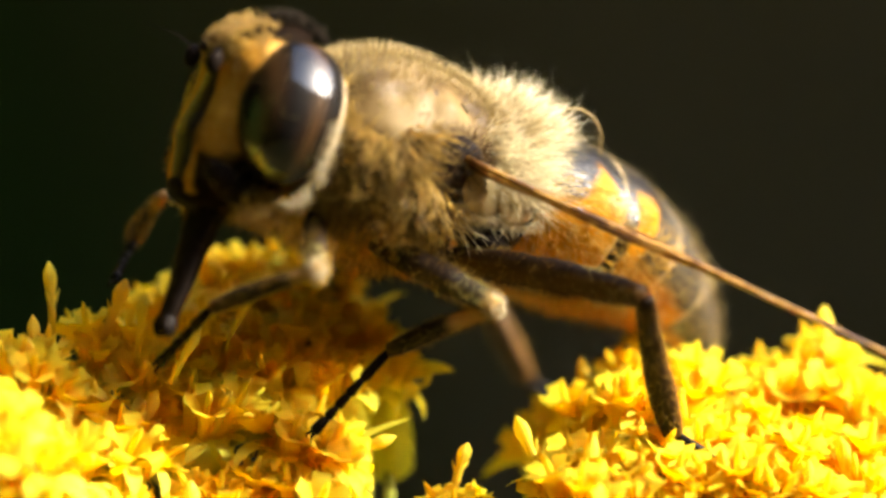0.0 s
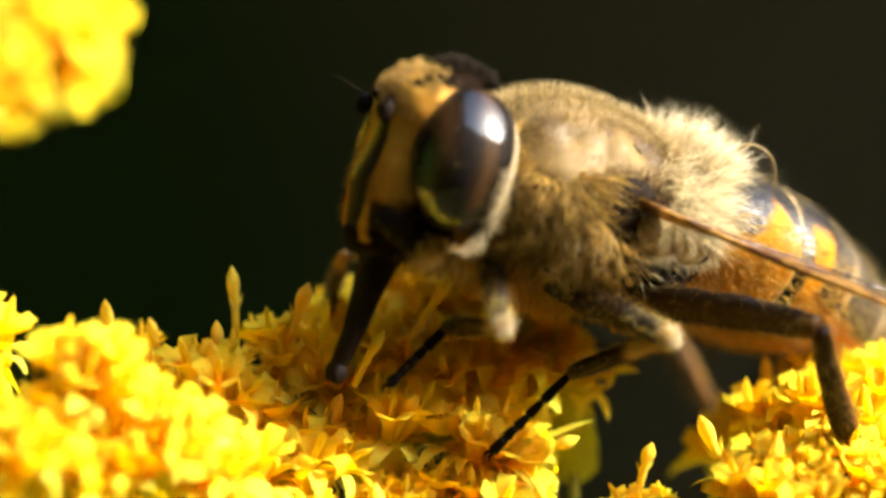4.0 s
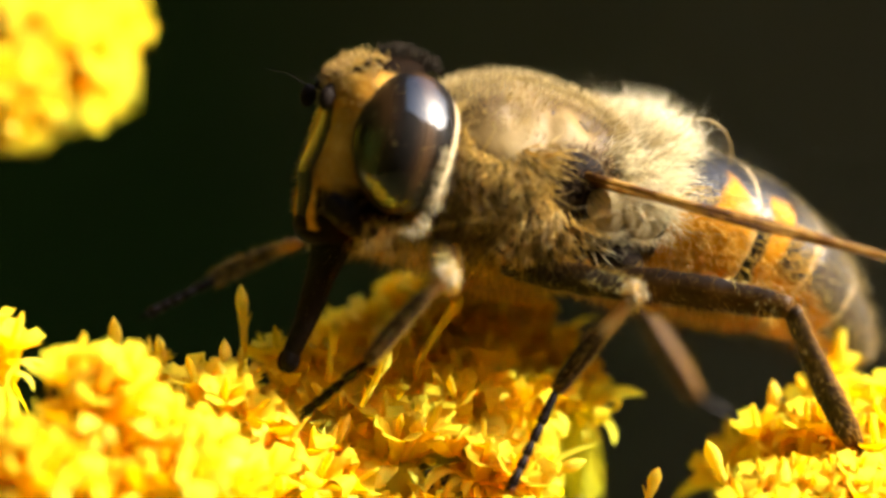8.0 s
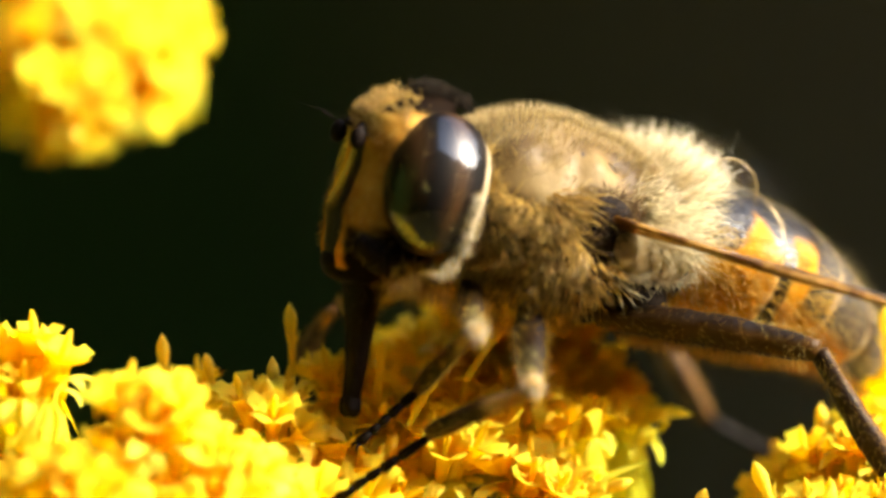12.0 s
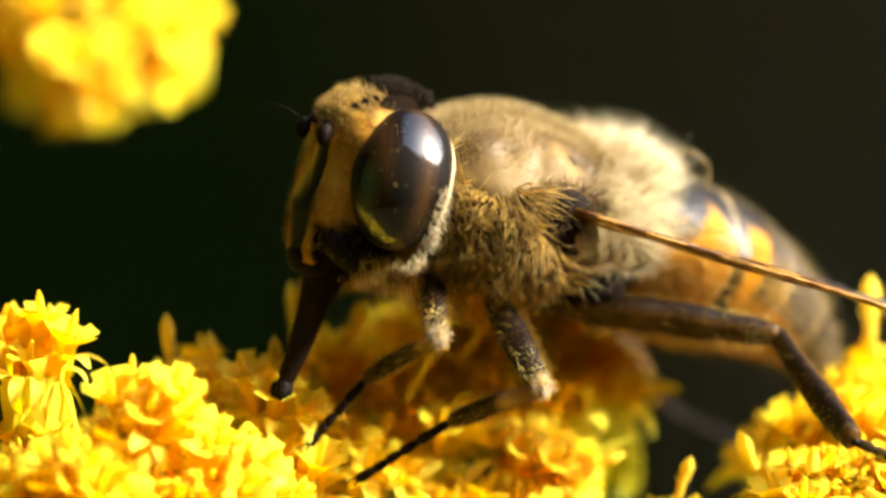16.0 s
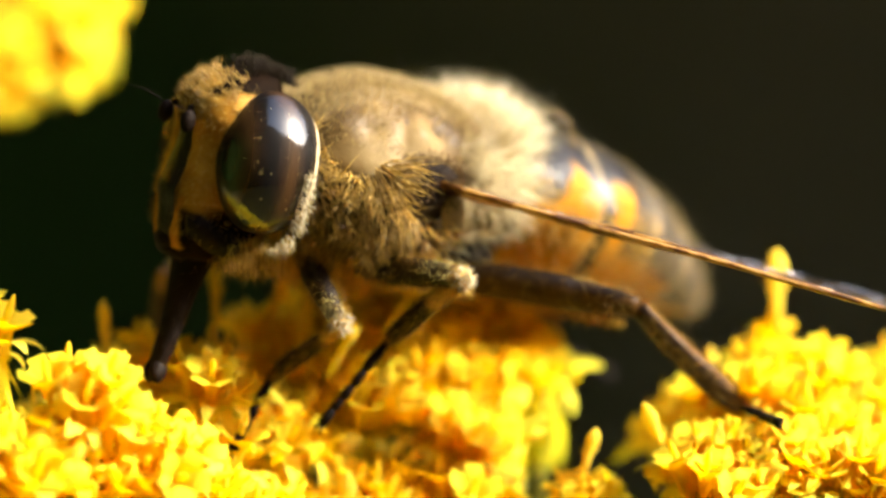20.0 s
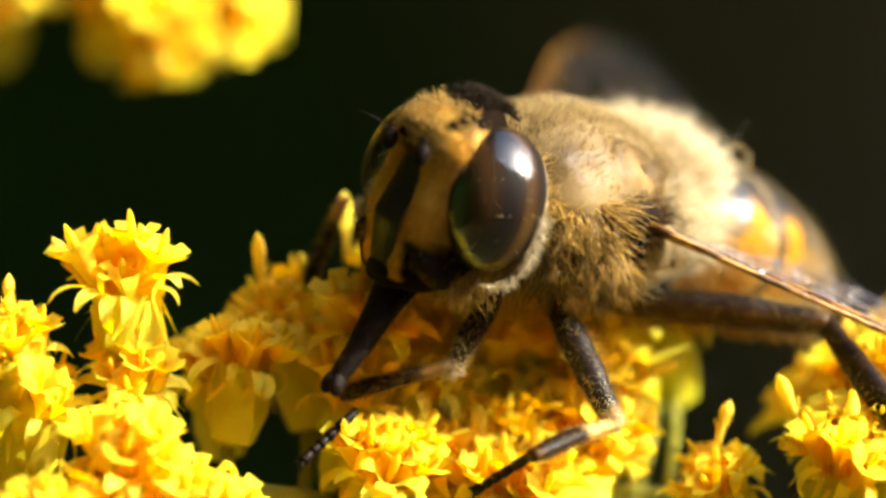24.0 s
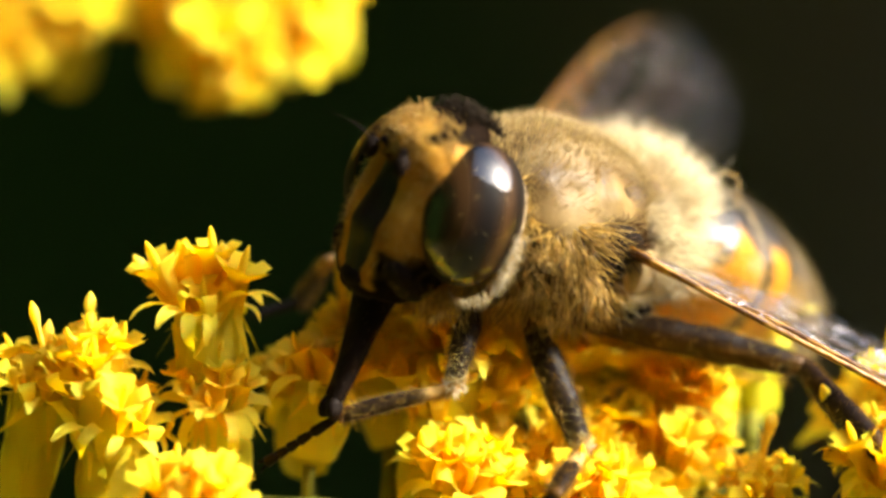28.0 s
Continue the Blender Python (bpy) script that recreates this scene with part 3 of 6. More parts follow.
def spray_of(label, heads, branch, rng, group="goldenrod sprays", face=(0, -0.35, 1.0), spread=0.3):
    """A flowering spray: an arching branch to the ground, a stalk to each head, and the heads."""
    spray = tagged(new("goldenrod_spray"), label, "flower", group)
    pts = np.array(branch, float)
    fine = np.array([pts[0]] + [pts[i] + (pts[i + 1] - pts[i]) * s for i in range(len(pts) - 1) for s in (0.25, 0.5, 0.75, 1)])
    for _ in range(3):
        fine[1:-1] = 0.25 * fine[:-2] + 0.5 * fine[1:-1] + 0.25 * fine[2:]
    rad = np.interp(np.linspace(0, 1, len(fine)), [0, 0.5, 1], [0.25, 0.6, 1.6])
    part("stem", *tube(fine, rad, 10), STEM, spray)
    upper = fine[: int(len(fine) * 0.75)]
    for h in heads:
        x, y, z, size = h[:4]
        ax = Vector(face) + Vector(rng.uniform(-spread, spread, 3))
        if len(h) > 4:
            ax = Vector(h[4:7])
        ax.normalize()
        flower_head(spray, (x, y, z), ax, size, rng, int(rng.integers(10, 14)), int(rng.integers(7, 11)), int(rng.integers(0, 2)))
        base = np.array((x, y, z)) - np.array(ax) * 1.75 * size
        near = upper[np.argmin(np.linalg.norm(upper - base, axis=1))]
        mid = base - np.array(ax) * 0.6 + (near - base) * 0.3
        bez = [(1 - s) ** 2 * base + 2 * s * (1 - s) * mid + s * s * near for s in np.linspace(0, 1, 6)]
        part("stalk", *tube(bez, [0.13, 0.12, 0.12, 0.13, 0.14, 0.16], 7), STEM, spray)
    return spray


def leaf(spray, p, along, up, length, width):
    """A small pointed leaf with a keel."""
    v, f = [], []
    d, u = Vector(along).normalized(), Vector(up).normalized()
    s = d.cross(u).normalized()
    n = 9
    for i in range(n + 1):
        t = i / n
        w = width * 0.5 * math.sin(math.pi * t ** 0.8) ** 0.9 + 0.01
        for q in (-1, -0.5, 0, 0.5, 1):
            v.append(Vector(p) + d * length * t + s * w * q + u * (0.35 * w * abs(q) - 0.25 * length * t * t))
    for i in range(n):
        for k in range(4):
            a = i * 5 + k
            f.append((a, a + 1, a + 6, a + 5))
    return part("leaf", v, f, LEAF, spray, "green bract leaf")


def spike_at(spray, p, axis, size, rng):
    share("style_spike", SPIKES[int(rng.integers(3))], spray, place(p, axes_from(axis, rng.uniform(0, 6))) @ Matrix.Scale(size, 4))


HEADS_LEFT = [
    (-8.24, -1.50, -2.29, 1.1, -0.1, -0.15, 1),
    (-10.22, -2.00, -3.45, 1.0, -0.2, -0.2, 1),
    (-5.49, 0.60, -2.87, 0.95),
    (-3.90, -0.40, -2.98, 1.0, 0.05, -0.45, 1),
    (-6.82, 0.50, -3.79, 0.9),
    (-11.24, -1.50, -3.75, 1),
    (-4.69, 0.90, -3.14, 0.8),
    (-8.04, -1.50, -3.99, 1),
    (-9.80, -1.80, -4.37, 1.1),
    (-6.11, -0.60, -3.63, 0.9),
]
HEADS_FRONT = [
    (-5.98, -3.20, -2.78, 1.05),
    (-4.63, -3.00, -3.57, 1.0),
    (-6.80, -3.80, -3.96, 1.15),
    (-8.23, -3.40, -4.28, 1.1),
    (-9.23, -3.00, -4.69, 1.1),
    (-10.60, -2.80, -4.02, 1.0),
    (-5.58, -3.60, -4.46, 1.1),
    (-7.75, -4.20, -4.71, 1.2),
    (-3.79, -2.40, -4.54, 0.95),
    (-11.41, -3.00, -4.79, 1.1),
]
HEADS_MIDDLE = [
    (1.80, 2.60, -2.26, 1),
    (0.91, 3.00, -1.47, 1),
    (2.27, 2.20, -2.93, 0.95),
    (-0.47, 3.10, -1.42, 1),
    (-2.72, 0.80, -2.57, 0.95),
    (-3.27, 0.30, -3.57, 1),
    (-1.69, 0.80, -3.03, 1),
    (-2.28, -0.20, -4.16, 1),
    (-0.66, 1.20, -2.48, 1),
    (-0.86, 0.30, -3.73, 1),
    (0.37, 1.10, -2.89, 1),
    (1.01, 2.30, -1.99, 1),
    (1.52, 1.40, -3.11, 0.95),
    (0.68, 0.30, -4.09, 1),
    (-1.52, 2.60, -1.99, 1),
    (-0.04, 2.50, -1.68, 1),
    (1.34, 0.30, -4.39, 0.9),
]
HEADS_MIDDLE_LOW = [
    (-0.45, -0.30, -5.27, 1),
    (-3.35, -1.20, -4.51, 1),
    (-1.86, -0.80, -5.95, 1.1),
    (0.98, -0.20, -5.38, 1),
    (-2.82, -2.00, -5.85, 1.1),
    (-1.04, -1.40, -6.05, 1.05),
    (-0.14, -1.40, -6.20, 1.1),
]
HEADS_RIGHT = [
    (3.73, -0.10, -5.59, 0.9),
    (5.79, -0.40, -4.86, 1.0),
    (6.57, -0.80, -4.73, 1),
    (5.84, 3.00, -4.34, 1),
    (6.62, 2.20, -3.87, 1),
    (6.16, 1.60, -3.95, 0.9),
    (6.94, 1.00, -3.66, 0.95),
    (7.21, 0.60, -4.46, 1),
    (7.28, 0.80, -3.65, 1),
    (7.05, -0.50, -4.65, 1),
    (8.07, 1.50, -3.47, 1),
    (7.94, 0.20, -4.44, 1),
    (7.36, 2.20, -3.09, 0.9),
    (6.66, 1.40, -4.61, 0.9),
]
HEADS_RIGHT_END = [
    (8.82, 0.80, -4.01, 1),
    (8.69, -0.40, -4.96, 1),
    (9.80, 2.00, -3.44, 1),
    (10.19, 1.00, -4.33, 1),
    (11.19, 1.50, -3.73, 1),
    (10.89, 0.10, -4.89, 1),
    (10.69, 2.40, -2.94, 0.9),
    (12.05, 1.00, -4.33, 1),
    (9.49, -0.50, -4.65, 1),
    (5.97, -1.40, -5.25, 1),
    (6.89, -1.20, -5.11, 1),
    (7.81, -1.00, -4.92, 1),
    (8.72, -1.00, -5.17, 1),
    (9.63, -1.00, -5.33, 1),
]
HEADS_NEAR = [
    (-8.92, 8.80, 4.91, 1.2),
    (-8.03, 9.00, 4.80, 1.2),
    (-7.22, 8.90, 5.03, 1.2),
    (-6.73, 8.40, 4.20, 1.08),
    (-7.52, 7.70, 3.72, 1.2),
    (-8.36, 7.70, 3.38, 1.2),
    (-8.33, 6.90, 2.85, 0.96),
    (-7.31, 8.60, 4.38, 1.2),
    (-8.84, 8.00, 4.07, 1.08),
    (-9.40, 9.10, 5.05, 1.08),
    (-7.95, 8.10, 4.13, 1.08),
    (-7.04, 8.10, 3.85, 0.96),
    (-7.90, 7.00, 3.02, 0.84),
    (-8.79, 7.50, 3.26, 0.96),
]
HEADS_NEAR_END = [
    (-11.20, 8.80, 4.91, 1.2),
    (-11.53, 8.30, 4.08, 1.08),
    (-12.49, 8.30, 4.42, 1.2),
    (-12.83, 7.90, 3.61, 1.08),
    (-13.51, 8.30, 4.42, 1.08),
    (-13.80, 8.00, 3.73, 1.2),
    (-12.12, 8.90, 5.03, 1.2),
    (-12.14, 8.20, 3.97, 1.08),
    (-13.01, 8.00, 4.07, 1.08),
    (-13.27, 7.50, 3.26, 0.96),
]

spray_left = spray_of("bright yellow goldenrod spray, florets open, in sun", HEADS_LEFT,
                      [(-4.5, -0.5, -6.2), (-7, -0.5, -6.0), (-12, -0.5, -6.5), (-20, 0, -12), (-45, 10, -80), (-70, 25, GROUND_Z)], FLOWER_RNG)
spray_front = spray_of("bright yellow goldenrod heads close to the lens", HEADS_FRONT,
                       [(-3.0, -3, -7.5), (-6, -3.6, -7.2), (-11, -3.5, -7.5), (-20, -3, -14), (-42, -6, -90), (-60, -10, GROUND_Z)], FLOWER_RNG,
                       face=(0.05, -0.5, 1.0))
spray_middle = spray_of("golden yellow goldenrod spray under the fly", HEADS_MIDDLE + HEADS_MIDDLE_LOW,
                        [(2.4, 0.2, -6.4), (0, 0.3, -6.4), (-3, 0.3, -6.8), (-8, 1, -9), (-20, 4, -40), (-38, 12, -150), (-52, 18, GROUND_Z)], FLOWER_RNG)
spray_right = spray_of("bright yellow goldenrod spray beside the fly", HEADS_RIGHT + HEADS_RIGHT_END,
                       [(3.4, 0.3, -6.4), (6, 0.6, -6.3), (9, 1, -6.2), (13, 1.5, -8), (22, 4, -30), (34, 9, -150), (45, 14, GROUND_Z)], FLOWER_RNG)
spray_near = spray_of("yellow goldenrod spray arching over behind the others", HEADS_NEAR + HEADS_NEAR_END,
                      [(-5.6, 8.4, 7.0), (-8, 8.4, 8.2), (-12, 8.4, 8.4), (-17, 9, 6), (-27, 12, -20), (-45, 25, -150), (-60, 40, GROUND_Z)], FLOWER_RNG,
                      face=(0.2, -0.8, 0.15), spread=0.5)
for sp, p, ax, sz in ((0, (-5.92, 0.5, -2.56), (0.0, -0.1, 1.0), 1.0), (0, (-5.07, 0.6, -2.51), (0.0, -0.1, 1.0), 1.0), (0, (-3.88, -0.4, -2.75), (0.0, -0.1, 1.0), 1.0), (0, (-7.89, -1.5, -1.99), (0.0, -0.1, 1.0), 1.0), (0, (-8.84, -1.5, -2.34), (-0.62, 0, 1.0), 0.95), (0, (-10.27, -2, -2.95), (0.0, -0.1, 1.0), 0.9), (0, (-11.07, -2, -3.1), (-0.3, 0, 1.0), 0.9), (1, (-3.61, 0.4, -1.99), (0.0, -0.1, 1.0), 1.0), (1, (-2.70, 0.3, -2.09), (0.4, -0.1, 1.0), 1.05), (1, (-2.08, 0.1, -2.39), (0.15, -0.1, 1.0), 1.0), (1, (-1.46, -0.6, -2.82), (0.5, -0.2, 1.0), 1.0), (1, (-0.45, 0.2, -2.04), (0.6, -0.2, 1.0), 1.1), (1, (1.49, 0.2, -4.13), (1.0, -0.1, 0.15), 1.2), (2, (3.63, -0.1, -4.83), (0.2, -0.1, 1.0), 1.0), (2, (5.23, -0.5, -4.65), (-0.4, -0.1, 1.0), 1.0), (2, (7.38, 2.2, -2.09), (0.0, -0.1, 1.0), 1.3), (2, (10.66, 2.2, -3.14), (0.0, -0.1, 1.0), 1.2)):
    spike_at((spray_left, spray_middle, spray_right)[sp], p, ax, sz, FLOWER_RNG)
for p, along, ln, wd in (((-0.66, 0.3, -4.09), (0.8, -0.4, 0.4), 1.3, 0.6), ((-3.59, -0.4, -4.46), (0.9, -0.2, 0.3), 1.5, 0.7), ((-2.04, 0.2, -3.67), (-0.3, -0.5, 0.6), 1.3, 0.8)):
    leaf(spray_middle, p, along, (0.1, -0.5, 0.9), ln, wd)
share("ray_petal", RAYS[7], spray_middle, place((1.44, 0.3, -4.17)) @ pose(0, 0, 0, 10, -5, 8) @ Matrix.Scale(1.0, 4))

# ---- the fly ----
fly = tagged(new("hoverfly"), "furry brown and orange drone hoverfly on goldenrod", "fly")
RNG = np.random.default_rng(3)


def sphere_points(n, keep):
    u = RNG.normal(size=(n * 6, 3))
    u /= np.linalg.norm(u, axis=1)[:, None]
    return u[keep(u)][:n]


TH = np.array([2.3, 1.88, 1.72])


def thorax_shape(u):
    """Swellings (shoulder, side callus, hind callus) and furrows (cross suture, wing pit) of the thorax."""
    y = abs(u[1])
    k = 1.0
    for x0, y0, z0, wide, high in ((0.61, 0.56, 0.57, 0.05, 0.055), (-0.05, 0.79, 0.60, 0.022, 0.05), (-0.50, 0.62, 0.58, 0.035, 0.045),
                                   (0.25, 0.30, 0.90, 0.05, 0.025), (-0.45, 0.30, 0.85, 0.04, 0.03), (0.45, 0.85, 0.15, 0.05, 0.03),
                                   (-0.23, 0.95, 0.08, 0.03, -0.05), (0.36, 0.74, 0.56, 0.010, -0.045), (-0.26, 0.70, 0.66, 0.008, -0.045)):
        k += high * math.exp(-((u[0] - x0) ** 2 + (y - y0) ** 2 + (u[2] - z0) ** 2) / wide)
    k -= 0.035 * math.exp(-((u[0] - 0.14 + 0.25 * (1 - y)) / 0.06) ** 2) * (1 if u[2] > 0.3 else 0.3) * (0.2 + 0.8 * min(1, y * 1.6))
    return k


def clear_lobe(s):
    """A thin domed scale with a thicker rim, standing up behind the wing's root."""
    v, f, n, m = [], [], 9, 28
    for j in range(n + 1):
        r = j / n
        for i in range(m):
            a = 2 * math.pi * i / m
            v.append((-3.05 + 0.70 * r * math.cos(a), s * (1.02 + 0.16 * (1 - r * r) + 0.15 * r * math.cos(a)), 1.25 + 0.60 * r * math.sin(a)))
    for j in range(n):
        for i in range(m):
            k = (i + 1) % m
            f.append((j * m + i, j * m + k, (j + 1) * m + k, (j + 1) * m + i))
    rim = np.array(v[n * m:] + [v[n * m]])
    return joined((np.array(v), f), tube(rim, [0.010] * len(rim), 6))


def build_thorax():
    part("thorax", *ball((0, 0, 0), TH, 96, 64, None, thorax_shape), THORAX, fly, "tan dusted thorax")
    part("scutellum", *ball((-2.0, 0, 0.95), (0.75, 1.25, 0.45), 28, 16, Matrix.Rotation(radians(-18), 3, "Y")), SCUTE, fly, "shiny yellow-brown scutellum")
    part("sternum", *ball((0.3, 0, -1.30), (1.75, 1.0, 0.80), 36, 20), STERNUM, fly, "pale yellow underside of the thorax")
    part("neck", *tube([(1.5, 0, 0), (2.4, 0, -0.05)], [0.9, 0.8], 16), BROWN, fly)
    for s in (1, -1):
        part("callus", *ball((-0.12, s * 1.29, 0.905), (0.62, 0.24, 0.46), 28, 18, Matrix.Rotation(radians(s * 36), 3, "X")), CALLUS, fly, "bare shining brown lobe above the wing")
        part("wing_hinge", *joined(ball((-0.45, s * 1.72, 0.22), (0.58, 0.22, 0.42), 18, 12), ball((-0.3, s * 1.82, 0.34), (0.2, 0.14, 0.16), 12, 8), ball((-0.8, s * 1.72, 0.14), (0.2, 0.2, 0.15), 12, 8)), BROWN, fly, "dark brown wing hinge")
        u = sphere_points(420, lambda u: u[:, 1] * s > -0.2)
        root = u * np.array([0.58, 0.24, 0.44]) + np.array([-0.45, s * 1.72, 0.24])
        tuft = fur(root, u + np.array([0.3, 0.2 * s, 0.2]) + RNG.normal(scale=0.35, size=u.shape), RNG.uniform(0.1, 0.32, len(u)), 0.008, RNG, 0.4)
        part("hinge_hair", *tuft, HAIR_HINGE, fly, "dark brown bristles round the wing root", kind="stuff")
        for x, y, z, rx, rz, turn in ((-1.20, 1.76, -0.16, 0.50, 0.46, 12), (-1.98, 1.60, -0.12, 0.62, 0.46, 24)):
            fold = lambda u: 1 + 0.012 * math.sin(4 * u[0] + 5 * u[2]) + 0.03 * math.sin(2.5 * math.atan2(u[2], u[0]) + 0.7)
            part("calypter", *ball((x, s * y, z), (rx, 0.16, rz), 32, 18, Matrix.Rotation(radians(s * turn), 3, "Z"), fold), CALYPTER, fly, "cream translucent scale below the wing")
            k = RNG.uniform(math.pi * 1.15, math.pi * 1.85, 260)
            p = np.stack([x + rx * np.cos(k), s * (y - 0.05) + RNG.normal(scale=0.03, size=260), z + rz * np.sin(k)], 1)
            d = np.stack([np.cos(k) * 0.8 - 0.6, np.full(260, s * 0.35), np.sin(k) * 0.8], 1) + RNG.normal(scale=0.42, size=(260, 3))
            part("fringe", *fur(p, d, RNG.uniform(0.06, 0.36, 260), 0.006, RNG, 0.5), HAIR_CREAM, fly, "white fringe of the wing scale", kind="stuff")
        n = 1600
        p = np.stack([RNG.uniform(-2.5, -1.2, n), s * RNG.uniform(1.05, 1.55, n), RNG.uniform(-0.05, 0.85, n)], 1)
        p[:, 1] = s * np.interp(p[:, 2], [-0.05, 0.85], [1.62, 1.18]) - s * 0.25 * np.maximum(0, -1.7 - p[:, 0])
        d = np.array([-0.55, 0.75 * s, -0.15]) + RNG.normal(scale=0.38, size=(n, 3))
        part("plume", *fur(p, d, RNG.uniform(0.40, 0.95, n), 0.010, RNG, 0.5), HAIR_CREAM, fly, "bright cream plume behind the wing root", kind="stuff")
        part("wing_lobe", *clear_lobe(s), [WING, CALYPTER], fly, "clear rounded lobe at the wing base", face_mats=[0] * 252 + [1] * 170)
        part("hip_plate", *ball((-1.85, s * 1.10, -1.00), (0.66, 0.45, 0.42), 26, 18, Matrix.Rotation(radians(-28), 3, "Y")), BROWN, fly, "dark brown plate above the hind hip")

    def roots(u):
        return u * TH * np.array([thorax_shape(x) for x in u])[:, None] * 0.995

    def off_hinge(u):
        return (u[:, 0] + 0.24) ** 2 + (np.abs(u[:, 1]) - 0.97) ** 2 + (u[:, 2] - 0.1) ** 2 > 0.115

    def off_callus(u):
        return (u[:, 0] + 0.06) ** 2 + (np.abs(u[:, 1]) - 0.78) ** 2 + (u[:, 2] - 0.60) ** 2 > 0.055

    nrm = lambda u: (u / TH) / np.linalg.norm(u / TH, axis=1)[:, None]
    u = sphere_points(4800, lambda u: off_callus(u) & (u[:, 2] > 0.35) & (u[:, 0] > -0.85) & (RNG.uniform(size=len(u)) < 0.45 + 0.55 * np.exp(-(u[:, 1] / 0.5) ** 2)))
    d = nrm(u) + np.array([-0.15, 0, 0.1]) + RNG.normal(scale=0.22, size=u.shape)
    part("back_hair", *fur(roots(u), d, RNG.uniform(0.12, 0.34, len(u)) * (0.5 + 0.45 * np.exp(-(u[:, 1] / 0.6) ** 2)), 0.0050, RNG), HAIR_TAN, fly, "short tan hair", kind="stuff")
    u = sphere_points(4200, lambda u: (u[:, 2] < 0.22 + 0.1 * np.sin(u[:, 0] * 9)) & (u[:, 2] > -0.75) & (u[:, 0] > -0.35) & (np.abs(u[:, 1]) > 0.25) & off_hinge(u))
    q = u * 7.0
    clump = np.stack([np.sin(q[:, 1] * 1.3 + 2 * np.sin(q[:, 2])), 0.4 * np.sin(q[:, 0] + q[:, 2]), np.sin(q[:, 0] * 1.4 + 2 * np.cos(q[:, 2] * 0.9))], 1)
    d = nrm(u) * 0.7 + np.array([-0.25, 0, -0.45]) + clump * 0.45 + RNG.normal(scale=0.17, size=u.shape)
    part("side_hair", *fur(roots(u), d, RNG.uniform(0.4, 0.85, len(u)), 0.0125, RNG, 0.45), HAIR_GOLD, fly, "long golden hair", kind="stuff")
    u = sphere_points(2000, lambda u: (u[:, 0] < -0.42) & (u[:, 2] > -0.55) & off_hinge(u) & off_callus(u) & ((np.abs(u[:, 1]) > 0.35) | (u[:, 2] > 0.2)))
    d = nrm(u) * 0.8 + np.array([-0.5, 0, 0.25]) + RNG.normal(scale=0.3, size=u.shape)
    low = u[:, 2] < 0.55
    part("rear_hair", *fur(roots(u[low]), d[low], RNG.uniform(0.35, 0.75, low.sum()), 0.009, RNG, 0.4), HAIR_CREAM, fly, "pale cream hair", kind="stuff")
    part("rear_hair", *fur(roots(u[~low]), d[~low], RNG.uniform(0.25, 0.55, (~low).sum()), 0.007, RNG, 0.4), HAIR_TAN, fly, "tan hair", kind="stuff")
    u = sphere_points(1500, lambda u: (u[:, 0] < 0.5) & (u[:, 2] > -0.1))
    p = u * np.array([0.75, 1.25, 0.45]) + np.array([-2.0, 0, 0.95])
    d = u * 0.7 + np.array([-0.6, 0, 0.5]) + RNG.normal(scale=0.3, size=u.shape)
    part("scutellum_hair", *fur(p, d, RNG.uniform(0.45, 0.95, len(u)), 0.008, RNG, 0.45), HAIR_CREAM, fly, "pale fluffy hair", kind="stuff")
    u = sphere_points(1800, lambda u: u[:, 2] < -0.1)
    d = u * np.array([0.3, 0.5, 1]) + RNG.normal(scale=0.3, size=u.shape)
    part("belly_hair", *fur(u * np.array([1.75, 1.0, 0.80]) + np.array([0.3, 0, -1.30]), d, RNG.uniform(0.2, 0.45, len(u)), 0.009, RNG, 0.4), HAIR_BELLY, fly, "golden belly hair", kind="stuff")


def ease(x):
    x = min(1.0, max(0.0, x))
    return x * x * (3 - 2 * x)


# head outline seen from the side: height, front, half-width
HEAD = [(-2.02, 3.56, 0.50), (-1.9, 3.76, 0.76), (-1.55, 3.84, 1.02), (-1.15, 3.86, 1.12), (-0.8, 3.90, 1.15), (-0.4, 3.86, 1.16), (0.0, 3.80, 1.15),
        (0.35, 3.82, 1.12), (0.65, 3.92, 1.06), (0.95, 3.90, 0.94), (1.25, 3.62, 0.76), (1.45, 3.22, 0.56), (1.60, 2.70, 0.26)]
EYE_C, EYE_R = np.array([2.62, 1.05, 0.03]), np.array([0.97, 0.95, 1.30])


def eye_turn(s):
    return Matrix.Rotation(radians(s * 15), 3, "X") @ Matrix.Rotation(radians(-4), 3, "Y")


def front_at(z):
    return float(np.interp(z, [h[0] for h in HEAD], [h[1] for h in HEAD]))


